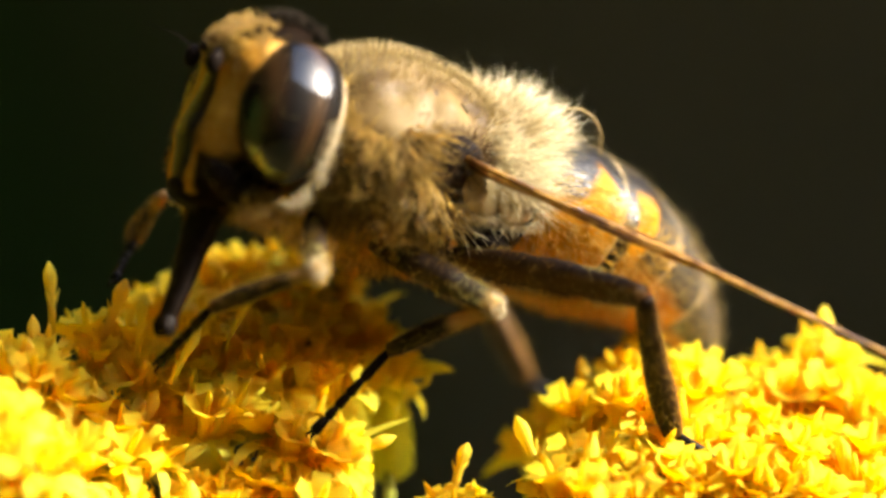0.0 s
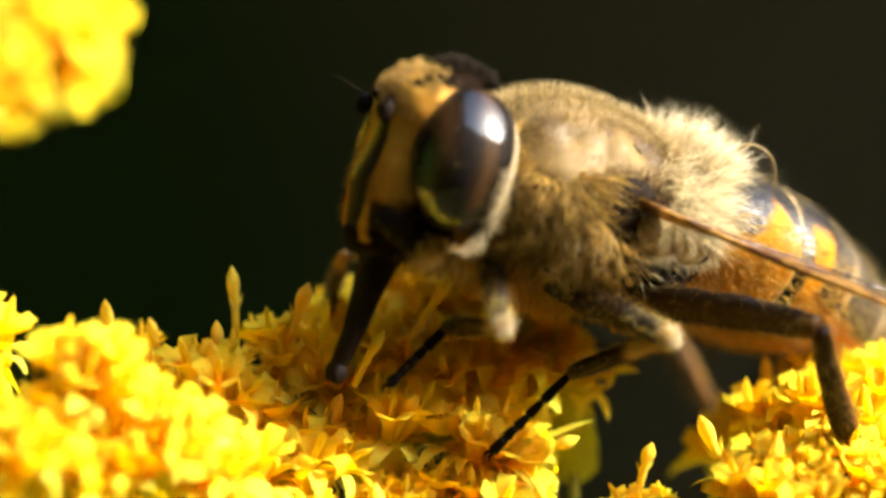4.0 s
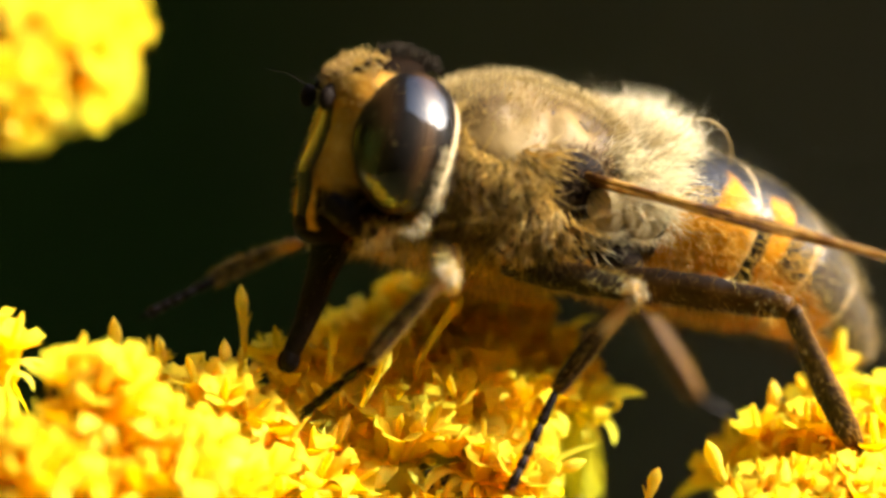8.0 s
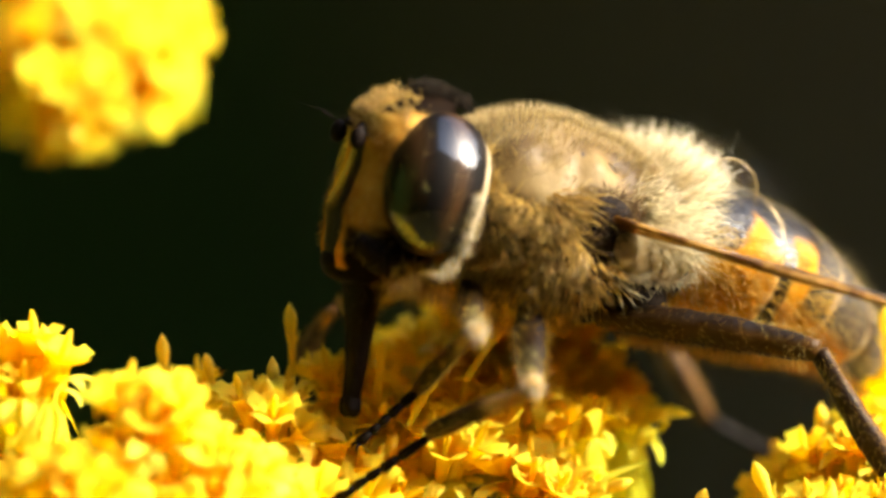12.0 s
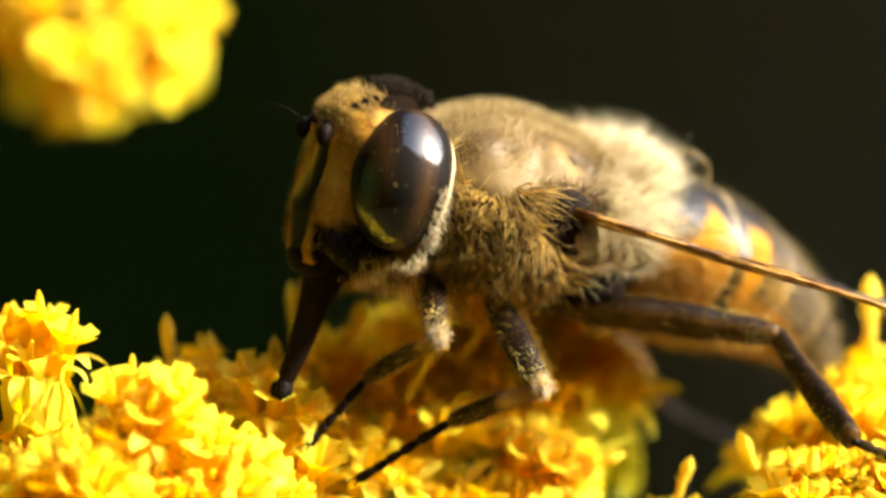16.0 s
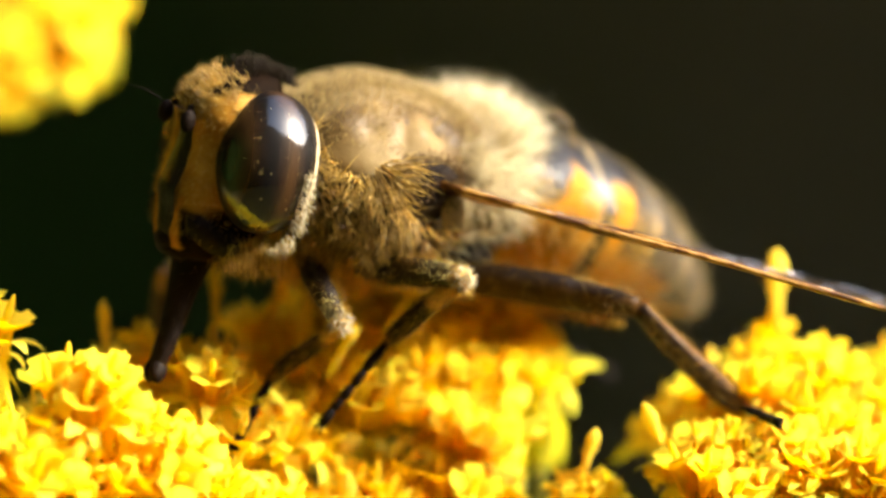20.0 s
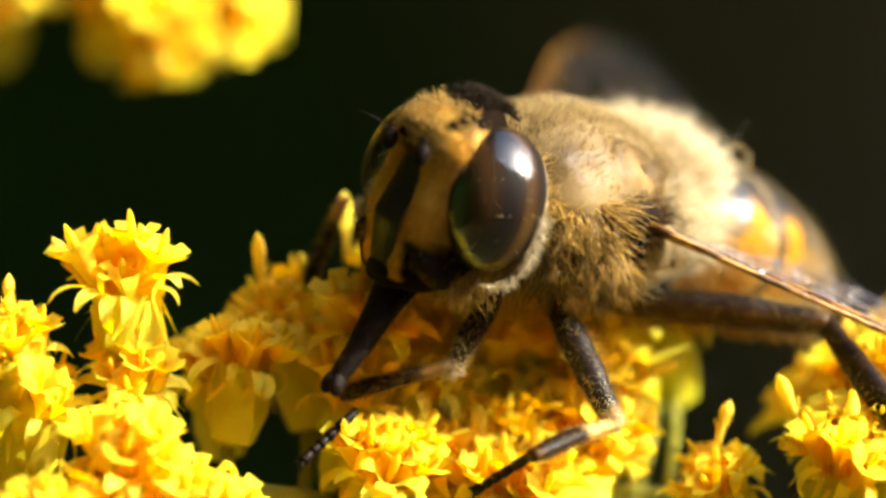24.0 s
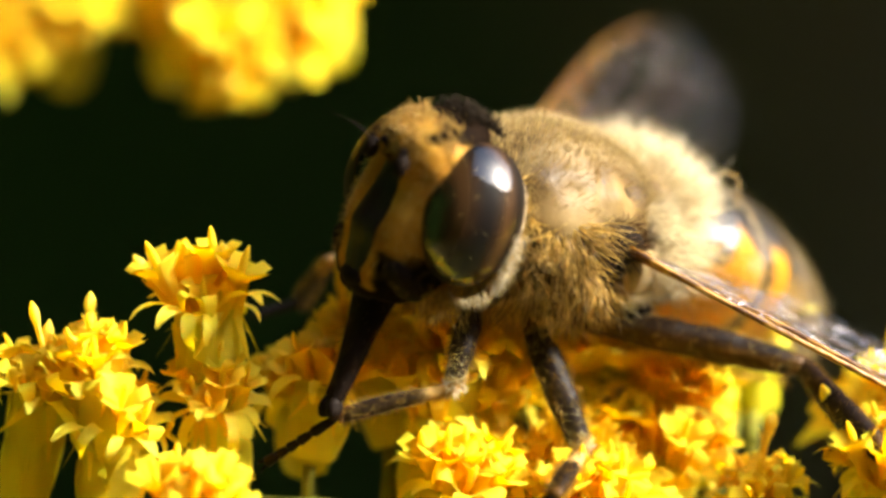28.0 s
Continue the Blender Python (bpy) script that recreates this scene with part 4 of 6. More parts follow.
def build_head():
    n = 72
    a = np.linspace(0, 2 * math.pi, n, endpoint=False)
    zs = np.linspace(-2.02, 1.60, 56)
    rings = []
    for z in zs:
        fr = np.interp(z, [h[0] for h in HEAD], [h[1] for h in HEAD])
        w = np.interp(z, [h[0] for h in HEAD], [h[2] for h in HEAD])
        bk = np.interp(z, [-2.02, -1.2, 0.8, 1.58], [2.7, 2.05, 2.05, 2.35])
        c, s = np.cos(a), np.sin(a)
        cx = (fr + bk) / 2
        rings.append(np.stack([cx + (fr - bk) / 2 * np.sign(c) * np.abs(c) ** 0.8, w * np.sign(s) * np.abs(s) ** 0.7, np.full(n, z)], 1))
    hv, hf = rings_mesh(rings)
    head = part("head", hv, hf, FACE_SKIN, fly, "golden dusted face on a dark head")
    tint = []
    for x, y, z in hv:
        wob = 0.06 * math.sin(9 * y + 3 * z) + 0.04 * math.sin(23 * z + 5 * y)
        cheek = ease((abs(y) - 0.42 + wob) / 0.2) * ease((-1.10 + 0.35 * (abs(y) - 0.4) + wob - z) / 0.25)
        crown = max(ease((z - 1.22 + wob) / 0.2), ease((z - 0.95 + wob) / 0.2) * ease((abs(y) - 0.4 + wob) / 0.15))
        socket = 0.9 * ease((0.30 - math.hypot(abs(y) - 0.22, 0.9 * (z - 0.56)) + 1.3 * wob) / 0.14) * ease((x - 3.2) / 0.2)
        tint += [max(cheek, crown, socket, ease((2.85 - x) / 0.2), ease((-1.72 + wob - z) / 0.12)), 0.0, 0.0, 1.0]
    head.data.color_attributes.new("pattern", "FLOAT_COLOR", "POINT").data.foreach_set("color", np.array(tint, dtype=np.float32))
    # black shining stripe down the middle of the face
    v, f = [], []
    zz = np.linspace(0.34, -1.8, 16)
    for i, z in enumerate(zz):
        w = 0.37 * (0.55 + 0.45 * math.sin(math.pi * (0.12 + 0.8 * i / 15)))
        knob = 0.07 * math.exp(-((z + 0.85) / 0.3) ** 2)
        for q in (-1, -0.5, 0, 0.5, 1):
            v.append((front_at(z) + 0.045 + knob - 0.06 * q * q, q * w, z))
    for i in range(15):
        for k in range(4):
            b = i * 5 + k
            f.append((b, b + 1, b + 6, b + 5))
    part("face_stripe", v, f, STRIPE, head, "glossy black stripe down the face")
    part("mouth_edge", *joined(ball((3.48, 0, -1.92), (0.36, 0.48, 0.20), 20, 10), ball((3.74, 0, -1.78), (0.17, 0.32, 0.20), 14, 8)), BROWN, head, "black edge of the mouth")
    for s in (1, -1):
        t = eye_turn(s)
        c = EYE_C * np.array([1, s, 1])
        eye = part("eye", *ball(c, EYE_R, 48, 36, t), EYE, fly, "large glossy dark brown eye")
        ring = []
        for lx, grow in ((-0.54, 0.985), (-0.57, 1.005), (-0.62, 1.012), (-0.68, 1.0), (-0.74, 0.95), (-0.80, 0.8)):
            k = grow * math.sqrt(1 - (lx / EYE_R[0]) ** 2)
            t2 = np.linspace(0, 2 * math.pi, 40, endpoint=False)
            q = np.stack([np.full(40, lx), k * EYE_R[1] * np.cos(t2), k * EYE_R[2] * np.sin(t2)], 1)
            ring.append(q @ np.array(t).T + c)
        part("eye_rim", *rings_mesh(ring), CREAM, fly, "thin cream rim behind the eye")
        part("cheek", *ball((3.20, s * 0.80, -1.44), (0.60, 0.34, 0.34), 22, 14, Matrix.Rotation(radians(-20), 3, "Y")), BROWN, head, "black shining cheek")
        # antenna: two short joints, a broad oval one, and the bristle
        root = np.array([3.82, s * 0.22, 0.62])
        j2 = root + np.array([0.16, s * 0.08, 0.06])
        j3 = root + np.array([0.24, s * 0.17, -0.04])
        part("antenna", *joined(tube([root, j2], [0.08, 0.07], 10), ball(j2, (0.075, 0.075, 0.075), 10, 8), ball(j3 + np.array([0.0, s * 0.07, -0.12]), (0.15, 0.13, 0.21), 16, 12)), BROWN, head, "short dark antenna")
        tip = j3 + np.array([0.75, s * 0.75, 0.18])
        part("bristle", *tube([j3, j3 + np.array([0.3, s * 0.35, 0.16]), tip], [0.016, 0.012, 0.004], 5), BROWN, head)
        # grains of pollen on the eye
        u = sphere_points(34 if s > 0 else 10, lambda u: (u[:, 1] * s > 0.2) & (u[:, 0] > -0.2))
        dots = [ball(c + np.array(t @ Vector(x * EYE_R)) * 1.002, (RNG.uniform(0.004, 0.009),) * 3, 6, 4) for x in u]
        part("pollen_dust", *joined(*dots), POLLEN, eye, "pollen dust", kind="stuff")
    # tufts
    p = np.stack([RNG.uniform(2.0, 3.0, 800), RNG.uniform(-0.5, 0.5, 800), np.zeros(800)], 1)
    p[:, 2] = np.interp(p[:, 0], [2.0, 2.7, 3.1], [1.42, 1.58, 1.46]) - 0.25 * p[:, 1] ** 2
    d = np.array([0.1, 0, 1]) + RNG.normal(scale=0.35, size=p.shape)
    part("crown_hair", *fur(p, d, RNG.uniform(0.10, 0.34, 800), 0.0065, RNG), HAIR_BLACK, head, "black bristly crown hair", kind="stuff")
    specks = [ball((RNG.uniform(2.2, 3.4), RNG.uniform(-0.4, 0.4), RNG.uniform(1.4, 1.62)), (RNG.uniform(0.005, 0.014),) * 3, 5, 4) for i in range(40)]
    part("pollen_dust", *joined(*specks), POLLEN, head, "golden pollen dust", kind="stuff")
    n = 1000
    z = RNG.uniform(0.5, 1.42, n)
    y = RNG.uniform(-1, 1, n) * np.interp(z, [h[0] for h in HEAD], [h[2] for h in HEAD])
    x = np.array([front_at(k) for k in z]) - 0.5 * (y / 0.9) ** 2
    d = np.array([0.8, 0, 0.5]) + RNG.normal(scale=0.35, size=(n, 3))
    part("brow_hair", *fur(np.stack([x, y, z], 1), d, RNG.uniform(0.10, 0.26, n), 0.008, RNG), HAIR_YELLOW, head, "yellow brow hair", kind="stuff")
    n = 2200
    keep = np.where((hv[:, 0] > 2.9) & (hv[:, 2] > -1.6) & (hv[:, 2] < 1.3) & (np.abs(hv[:, 1]) > 0.42))[0]
    p = hv[RNG.choice(keep, n)] + RNG.normal(scale=0.03, size=(n, 3))
    d = (p - np.array([3.0, 0, 0])) * np.array([1, 0.8, 0.1]) + np.array([0.0, 0, -0.45]) + RNG.normal(scale=0.3, size=(n, 3))
    part("face_hair", *fur(p, d, RNG.uniform(0.05, 0.13, n), 0.004, RNG), HAIR_YELLOW, head, "fine yellow face dust hair", kind="stuff")
    n = 1500
    th = RNG.uniform(-2.6, 2.6, n)
    s = RNG.choice([-1, 1], n)
    rim = np.stack([np.full(n, 2.2) + RNG.uniform(-0.1, 0.15, n), 1.05 * s + s * 0.98 * np.sin(th + 1.2), -0.1 + 1.42 * np.cos(th + 1.2)], 1)
    keep = (rim[:, 1] * s > 0.55) & (rim[:, 2] < 0.15)
    d = np.stack([np.full(n, -0.2), s * 0.6, np.full(n, -0.5)], 1) + RNG.normal(scale=0.3, size=(n, 3))
    part("rim_hair", *fur(rim[keep], d[keep], RNG.uniform(0.10, 0.26, n)[keep], 0.008, RNG), HAIR_CREAM, head, "cream hair behind the eyes", kind="stuff")
    n = 1500
    p = np.stack([RNG.uniform(1.9, 3.1, n), RNG.uniform(-1.25, 1.25, n), RNG.uniform(-1.85, -1.30, n)], 1)
    d = np.array([-0.2, 0, -1]) + RNG.normal(scale=0.35, size=(n, 3))
    part("chin_hair", *fur(p, d, RNG.uniform(0.2, 0.55, n), 0.009, RNG), HAIR_YELLOW, head, "pale yellow chin hair", kind="stuff")
    part("chin", *ball((2.6, 0, -1.45), (0.7, 0.95, 0.45), 22, 12), FACE, head)


ABD_X = [-1.7, -2.6, -3.6, -4.6, -5.6, -6.6, -7.4, -8.0]
ABD_Z = [0.05, 0.06, 0.02, -0.10, -0.40, -0.85, -1.30, -1.66]
ABD_S = [0, 0.12, 0.28, 0.45, 0.62, 0.8, 0.92, 1.0]
ABD_W = [1.15, 1.55, 1.82, 1.86, 1.68, 1.22, 0.7, 0.12]
ABD_H = [0.95, 1.18, 1.30, 1.28, 1.12, 0.84, 0.5, 0.1]


def abd(s):
    return (np.interp(s, ABD_S, ABD_X), np.interp(s, ABD_S, ABD_Z), np.interp(s, ABD_S, ABD_W), np.interp(s, ABD_S, ABD_H))


def abd_point(s, th, grow=0.0):
    x, z, w, h = abd(s)
    x2, z2, _, _ = abd(min(1, s + 0.02))
    x1, z1, _, _ = abd(max(0, s - 0.02))
    t = np.array([x2 - x1, 0, z2 - z1])
    t /= np.linalg.norm(t)
    up = np.array([t[2], 0, -t[0]])
    # the belly hangs fuller than the back
    h *= 1.0 + 0.32 * max(0.0, -math.cos(th)) * math.sin(math.pi * min(1.0, 0.25 + s * 0.85))
    return np.array([x, 0, z]) + (w + grow) * math.sin(th) * np.array([0, 1, 0]) + (h + grow) * math.cos(th) * up


def plate_pattern(kind, k, th):
    """Shares of orange, pale and grey at k along a plate and th round it from the back's middle."""
    wob = 0.03 * math.sin(th * 7 + k * 5) + 0.015 * math.sin(th * 19 + k * 11)
    k, th = k + wob * 0.6, th + wob
    orange = grey = 0.0
    pale = 0.7 * ease((k - 0.90) / 0.06)
    if kind == 2:
        # an orange wedge, its tip high on the back, spreading down the whole flank
        edge = min(1.38, 0.80 + (2.4 * (0.66 - k) if k < 0.66 else 1.4 * (k - 0.66)))
        orange = ease((th - edge + 0.10) / 0.24)
        # sun glare painted as a pale patch high at the plate's rear
        pale = max(pale, 0.75 * ease((k - 0.62) / 0.2) * ease((th - 0.95) / 0.3) * ease((1.5 - th) / 0.3))
    elif kind == 3:
        lead = 0.16 + 0.04 * th
        orange = max(ease((k - lead) / 0.06) * ease((lead + 0.34 - k) / 0.1) * ease((th - 0.80) / 0.3), ease((th - 1.7) / 0.3) * ease((k - lead) / 0.06))
        grey = ease((k - 0.5) / 0.2)
    elif kind == 4:
        orange = ease((th - 1.75) / 0.35)
        grey = 1.0
    elif kind == 5:
        grey = 1.0
    else:
        pale = 0.0
    under = ease((th - 2.2) / 0.3)
    return max(orange, 0.9 * under), max(pale, 0.25 * under), grey


def build_abdomen():
    n = 144
    plates = [(0.0, 0.11), (0.095, 0.37), (0.355, 0.60), (0.585, 0.80), (0.785, 1.0)]
    for kind, (s0, s1) in enumerate(plates, 1):
        rows = 36
        rings, tint = [], []
        for i in range(rows + 1):
            k = i / rows
            grow = 0.045 * math.sin(math.pi * min(1, k * 0.55 + 0.08)) - (0.03 if i == rows else 0)
            rings.append(np.array([abd_point(s0 + (s1 - s0) * k, 2 * math.pi * j / n, grow) for j in range(n)]))
            for j in range(n):
                th = abs(((2 * math.pi * j / n + math.pi) % (2 * math.pi)) - math.pi)
                tint += [*plate_pattern(kind, k, th), 1.0]
        ob = part("tergite", *rings_mesh(rings), TERGITE, fly, "black and orange abdomen plate")
        ob.data.color_attributes.new("pattern", "FLOAT_COLOR", "POINT").data.foreach_set("color", np.array(tint, dtype=np.float32))
    m = 3000
    s = RNG.uniform(0.02, 0.98, m)
    th = RNG.uniform(-math.pi, math.pi, m)
    p = np.array([abd_point(a, b, 0.03) for a, b in zip(s, th)])
    q = np.array([abd_point(a, b, 0.4) for a, b in zip(s, th)])
    d = (q - p) / 0.37 * 0.6 + np.array([-0.8, 0, -0.2]) + RNG.normal(scale=0.25, size=p.shape)
    part("abdomen_hair", *fur(p, d, RNG.uniform(0.08, 0.2, m), 0.0045, RNG), HAIR_TAN, fly, "fine tan hair", kind="stuff")
    m = 3600
    s = RNG.uniform(0.08, 0.6, m)
    th = RNG.choice([-1, 1], m) * RNG.uniform(1.1, 3.14, m)
    p = np.array([abd_point(a, b, 0.03) for a, b in zip(s, th)])
    q = np.array([abd_point(a, b, 0.4) for a, b in zip(s, th)])
    d = (q - p) + np.array([-0.25, 0, -0.1]) + RNG.normal(scale=0.12, size=p.shape)
    part("flank_hair", *fur(p, d, RNG.uniform(0.10, 0.30, m), 0.006, RNG), HAIR_BELLY, fly, "short golden hair on the flanks", kind="stuff")
    m = 900
    s = RNG.uniform(0.08, 0.62, m)
    th = RNG.choice([-1, 1], m) * RNG.uniform(1.3, 2.7, m)
    grains = [ball(abd_point(a, b, 0.05), (RNG.uniform(0.005, 0.013),) * 3, 5, 4) for a, b in zip(s, th)]
    part("pollen_dust", *joined(*grains), POLLEN, fly, "golden pollen dust", kind="stuff")
    m = 600
    s = RNG.uniform(0.6, 0.99, m)
    th = RNG.uniform(-math.pi, math.pi, m)
    p = np.array([abd_point(a, b, 0.03) for a, b in zip(s, th)])
    q = np.array([abd_point(a, b, 0.4) for a, b in zip(s, th)])
    d = (q - p) + np.array([-0.2, 0, -0.05]) + RNG.normal(scale=0.1, size=p.shape)
    part("tail_hair", *fur(p, d, RNG.uniform(0.16, 0.36, m), 0.005, RNG), HAIR_TAN, fly, "pale hair", kind="stuff")


def wing_edge(s):
    """Leading and trailing edge of the blade at s along it."""
    lead = 0.30 * math.sin(math.pi * min(1, s * 1.02)) ** 0.7 if s < 0.98 else 0.0
    trail = np.interp(s, [0, 0.05, 0.15, 0.3, 0.5, 0.7, 0.85, 0.94, 0.985, 1.0], [-0.25, -0.9, -1.9, -2.75, -3.15, -2.95, -2.25, -1.45, -0.75, -0.15])
    tipdrop = -1.0 * max(0, s - 0.7) ** 2 / 0.09 * 0.55
    return lead + tipdrop, min(trail, lead + tipdrop - 0.02)


WING_LEN = 10.6


def wing_point(s, c):
    a, b = wing_edge(s)
    y = a + (b - a) * c
    ripple = 0.05 * math.sin(c * 16 + s * 5) * (0.3 + s) * (1 - s * 0.4) + 0.10 * math.sin(s * 3.1) * c
    pleat = 0.11 * math.sin(c * 26) * math.exp(-(c / 0.22) ** 2) * (1 - 0.7 * s)
    return np.array([s * WING_LEN, y, ripple + pleat - 0.06 * c * c * s])


def wing_pose(side, lift, spread, pitch):
    """The blade at its hinge: lifted from the level, swept out from straight back, and turned on its length (degrees)."""
    m = Matrix.Translation(Vector((-0.5, side * 1.84, 0.22)) * MM) @ Matrix.Rotation(radians(180 - side * spread), 4, "Z") @ Matrix.Rotation(radians(-lift), 4, "Y")
    return m @ Matrix.Rotation(radians(-side * pitch), 4, "X")


def build_wing(side):
    ns, nc = 40, 16
    v = [wing_point(i / ns, j / nc) * np.array([1, -side, 1]) for i in range(ns + 1) for j in range(nc + 1)]
    f = [(i * (nc + 1) + j, i * (nc + 1) + j + 1, (i + 1) * (nc + 1) + j + 1, (i + 1) * (nc + 1) + j) for i in range(ns) for j in range(nc)]
    wing = part("wing", v, f, WING, fly, "clear smoky wing with brown veins", wing_pose(side, 0, 37, 0))
    courses = [([(0, 0.02), (0.2, 0.0), (0.5, 0.0), (0.8, 0.0), (0.93, 0.0)], 0.095), ([(0, 0.2), (0.15, 0.13), (0.35, 0.06), (0.55, 0.02)], 0.075),
               ([(0, 0.3), (0.2, 0.2), (0.45, 0.12), (0.7, 0.04)], 0.07), ([(0.1, 0.28), (0.35, 0.24), (0.6, 0.22), (0.8, 0.14), (0.9, 0.02)], 0.04),
               ([(0.1, 0.3), (0.3, 0.36), (0.5, 0.38), (0.65, 0.46), (0.8, 0.36), (0.95, 0.2)], 0.04), ([(0.05, 0.45), (0.25, 0.5), (0.5, 0.56), (0.7, 0.62), (0.8, 0.62)], 0.035),
               ([(0.05, 0.55), (0.2, 0.66), (0.4, 0.74), (0.55, 0.9)], 0.035), ([(0.04, 0.7), (0.15, 0.82), (0.25, 0.95)], 0.03),
               ([(0.42, 0.13), (0.43, 0.24), (0.44, 0.37)], 0.03), ([(0.5, 0.38), (0.51, 0.48), (0.52, 0.57)], 0.03), ([(0.7, 0.62), (0.74, 0.52), (0.79, 0.38)], 0.03)]
    for way, r in courses:
        t = np.linspace(0, 1, 18)
        k = np.linspace(0, 1, len(way))
        ss, cc = np.interp(t, k, [w[0] for w in way]), np.interp(t, k, [w[1] for w in way])
        pts = [wing_point(a, b) * np.array([1, -side, 1]) for a, b in zip(ss, cc)]
        front = r > 0.05
        part("wing_vein", *tube(pts, np.linspace(r, r * 0.55, 18) * ((1 if side > 0 else 0.55) if front else 0.6), 7, 0.8), VEIN if front else THIN_VEIN, wing, "amber front vein" if front else "thin dark vein")
    return wing


def limb(name, length, radii, label, n=18, pale=0.0, amber=0.0, hairs=0, hair_len=0.12):
    """A leg joint along x: a tapering tube, its first (pale > 0) or last stretch (pale < 0) pale, its lower side amber
    as if lit from below, with fine hairs.
    """
    rows = 29
    s = np.linspace(0, 1, rows)
    r = np.interp(s, np.linspace(0, 1, len(radii)), radii) * (1 + 0.03 * np.sin(s * 23) + 0.02 * np.sin(s * 51))
    pts = np.stack([s * length, np.zeros(rows), 0.05 * np.sin(s * math.pi)], 1)
    v, f = tube(pts, r, n, 0.85)
    ob = part(name, v, f, LEG_SKIN, fly, label)
    tint = []
    for i, p in enumerate(v):
        k = s[i // n] + 0.02 * math.sin(i * 2.1)
        light = ease((pale - k) / 0.12 + 0.5) if pale > 0 else ease((k - 1 - pale) / 0.08 + 0.5) if pale < 0 else 0.0
        below = ease((0.15 - (p[2] - 0.05 * math.sin(s[i // n] * math.pi)) / (r[i // n] * 0.85)) / 0.6)
        tint += [light, amber * max(below, ease((k - 0.9) / 0.1)), 0.0, 1.0]
    ob.data.color_attributes.new("pattern", "FLOAT_COLOR", "POINT").data.foreach_set("color", np.array(tint, dtype=np.float32))
    if hairs:
        k = RNG.uniform(0.03, 0.97, hairs)
        a = RNG.uniform(0, 2 * math.pi, hairs)
        rr = np.interp(k, np.linspace(0, 1, len(radii)), radii)
        nn = np.stack([np.zeros(hairs), np.cos(a), np.sin(a)], 1)
        p = np.stack([k * length, rr * np.cos(a), rr * 0.85 * np.sin(a) + 0.05 * np.sin(k * math.pi)], 1)
        d = nn + np.array([0.8, 0, 0]) + RNG.normal(scale=0.25, size=nn.shape)
        part("leg_hair", *fur(p, d, RNG.uniform(0.4, 1.0, hairs) * hair_len, 0.0045, RNG), HAIR_LEG, ob, "short golden leg hair", kind="stuff")
    return ob


def tarsus_part(length):
    meshes = []
    x = 0.0
    for i, (l, r) in enumerate(((0.36, 0.095), (0.18, 0.09), (0.15, 0.09), (0.13, 0.09), (0.18, 0.10))):
        meshes.append(tube([(x, 0, 0), (x + l * length * 0.2, 0, 0), (x + l * length * 0.9, 0, 0), (x + l * length, 0, 0)], [r * 0.6, r * 0.85, r * 1.1, r * 0.7], 10))
        x += l * length
    for s in (-1, 1):
        meshes.append(tube([(x, s * 0.04, 0), (x + 0.1, s * 0.09, 0.02), (x + 0.17, s * 0.1, -0.06)], [0.035, 0.025, 0.005], 6))
    return part("tarsus", *joined(*meshes), LEG, fly, "dark jointed foot with claws")


# hip places and the lengths of femur, tibia and tarsus
HIPS = {"left_front": (1.3, 0.6, -1.5), "left_middle": (0.1, 0.8, -1.65), "left_hind": (-1.3, 0.8, -1.55), "right_front": (1.5, -0.6, -1.4), "right_middle": (0.1, -0.8, -1.65), "right_hind": (-1.3, -0.8, -1.55)}
SIZES = {"front": (1.9, 2.1, 1.6), "middle": (2.7, 2.3, 2.0), "hind": (4.1, 2.9, 2.0)}
THICK = {"front": (0.23, 0.16), "middle": (0.29, 0.18), "hind": (0.38, 0.27)}


def build_leg(which):
    a, b, c = SIZES[which]
    tf, tt = THICK[which]
    femur = limb("femur", a, [tf * 0.55, tf * 0.9, tf * 1.02, tf, tf * 0.85, tf * 0.62], "dark brown femur dusted with pollen", 18, 0.0 if which == "hind" else -0.07, 0.45, 750, 0.20)
    tibia = limb("tibia", b, [tt * 0.72, tt * 0.85, tt, tt * 1.08, tt * 0.8], "brown tibia with a pale base", 16, {"front": 0.22, "middle": 0.40, "hind": 0.0}[which], 0.65, 650, 0.16)
    grains = [ball((RNG.uniform(0.1, 0.95) * a, tf * 0.85 * math.cos(t), 0.05 + tf * 0.8 * math.sin(t)), (RNG.uniform(0.004, 0.012),) * 3, 5, 4) for t in np.concatenate([RNG.uniform(0, 6.28, 300), RNG.uniform(0.3, 2.8, 240)])]
    part("pollen_dust", *joined(*grains), POLLEN, femur, "yellow pollen dust", kind="stuff")
    k = RNG.uniform(0.1, 0.95, 500)
    p = np.stack([k * a, RNG.normal(scale=0.06, size=500), np.full(500, -tf * 0.75)], 1)
    part("fringe", *fur(p, np.array([0.35, 0, -1]) + RNG.normal(scale=0.25, size=(500, 3)), RNG.uniform(0.12, 0.34, 500), 0.006, RNG), HAIR_BELLY, femur, "golden fringe under the femur", kind="stuff")
    if which != "hind":
        u = RNG.normal(size=(260, 3))
        u /= np.linalg.norm(u, axis=1)[:, None]
        tuft = fur(np.array([a * 0.97, 0, 0.0]) + u * 0.13, u + np.array([0.4, 0, 0]) + RNG.normal(scale=0.3, size=u.shape), RNG.uniform(0.05, 0.2, 260), 0.012, RNG)
        part("knee_tuft", *tuft, HAIR_CREAM, femur, "whitish dusted tuft on the knee", kind="stuff")
    return femur, tibia, tarsus_part(c)


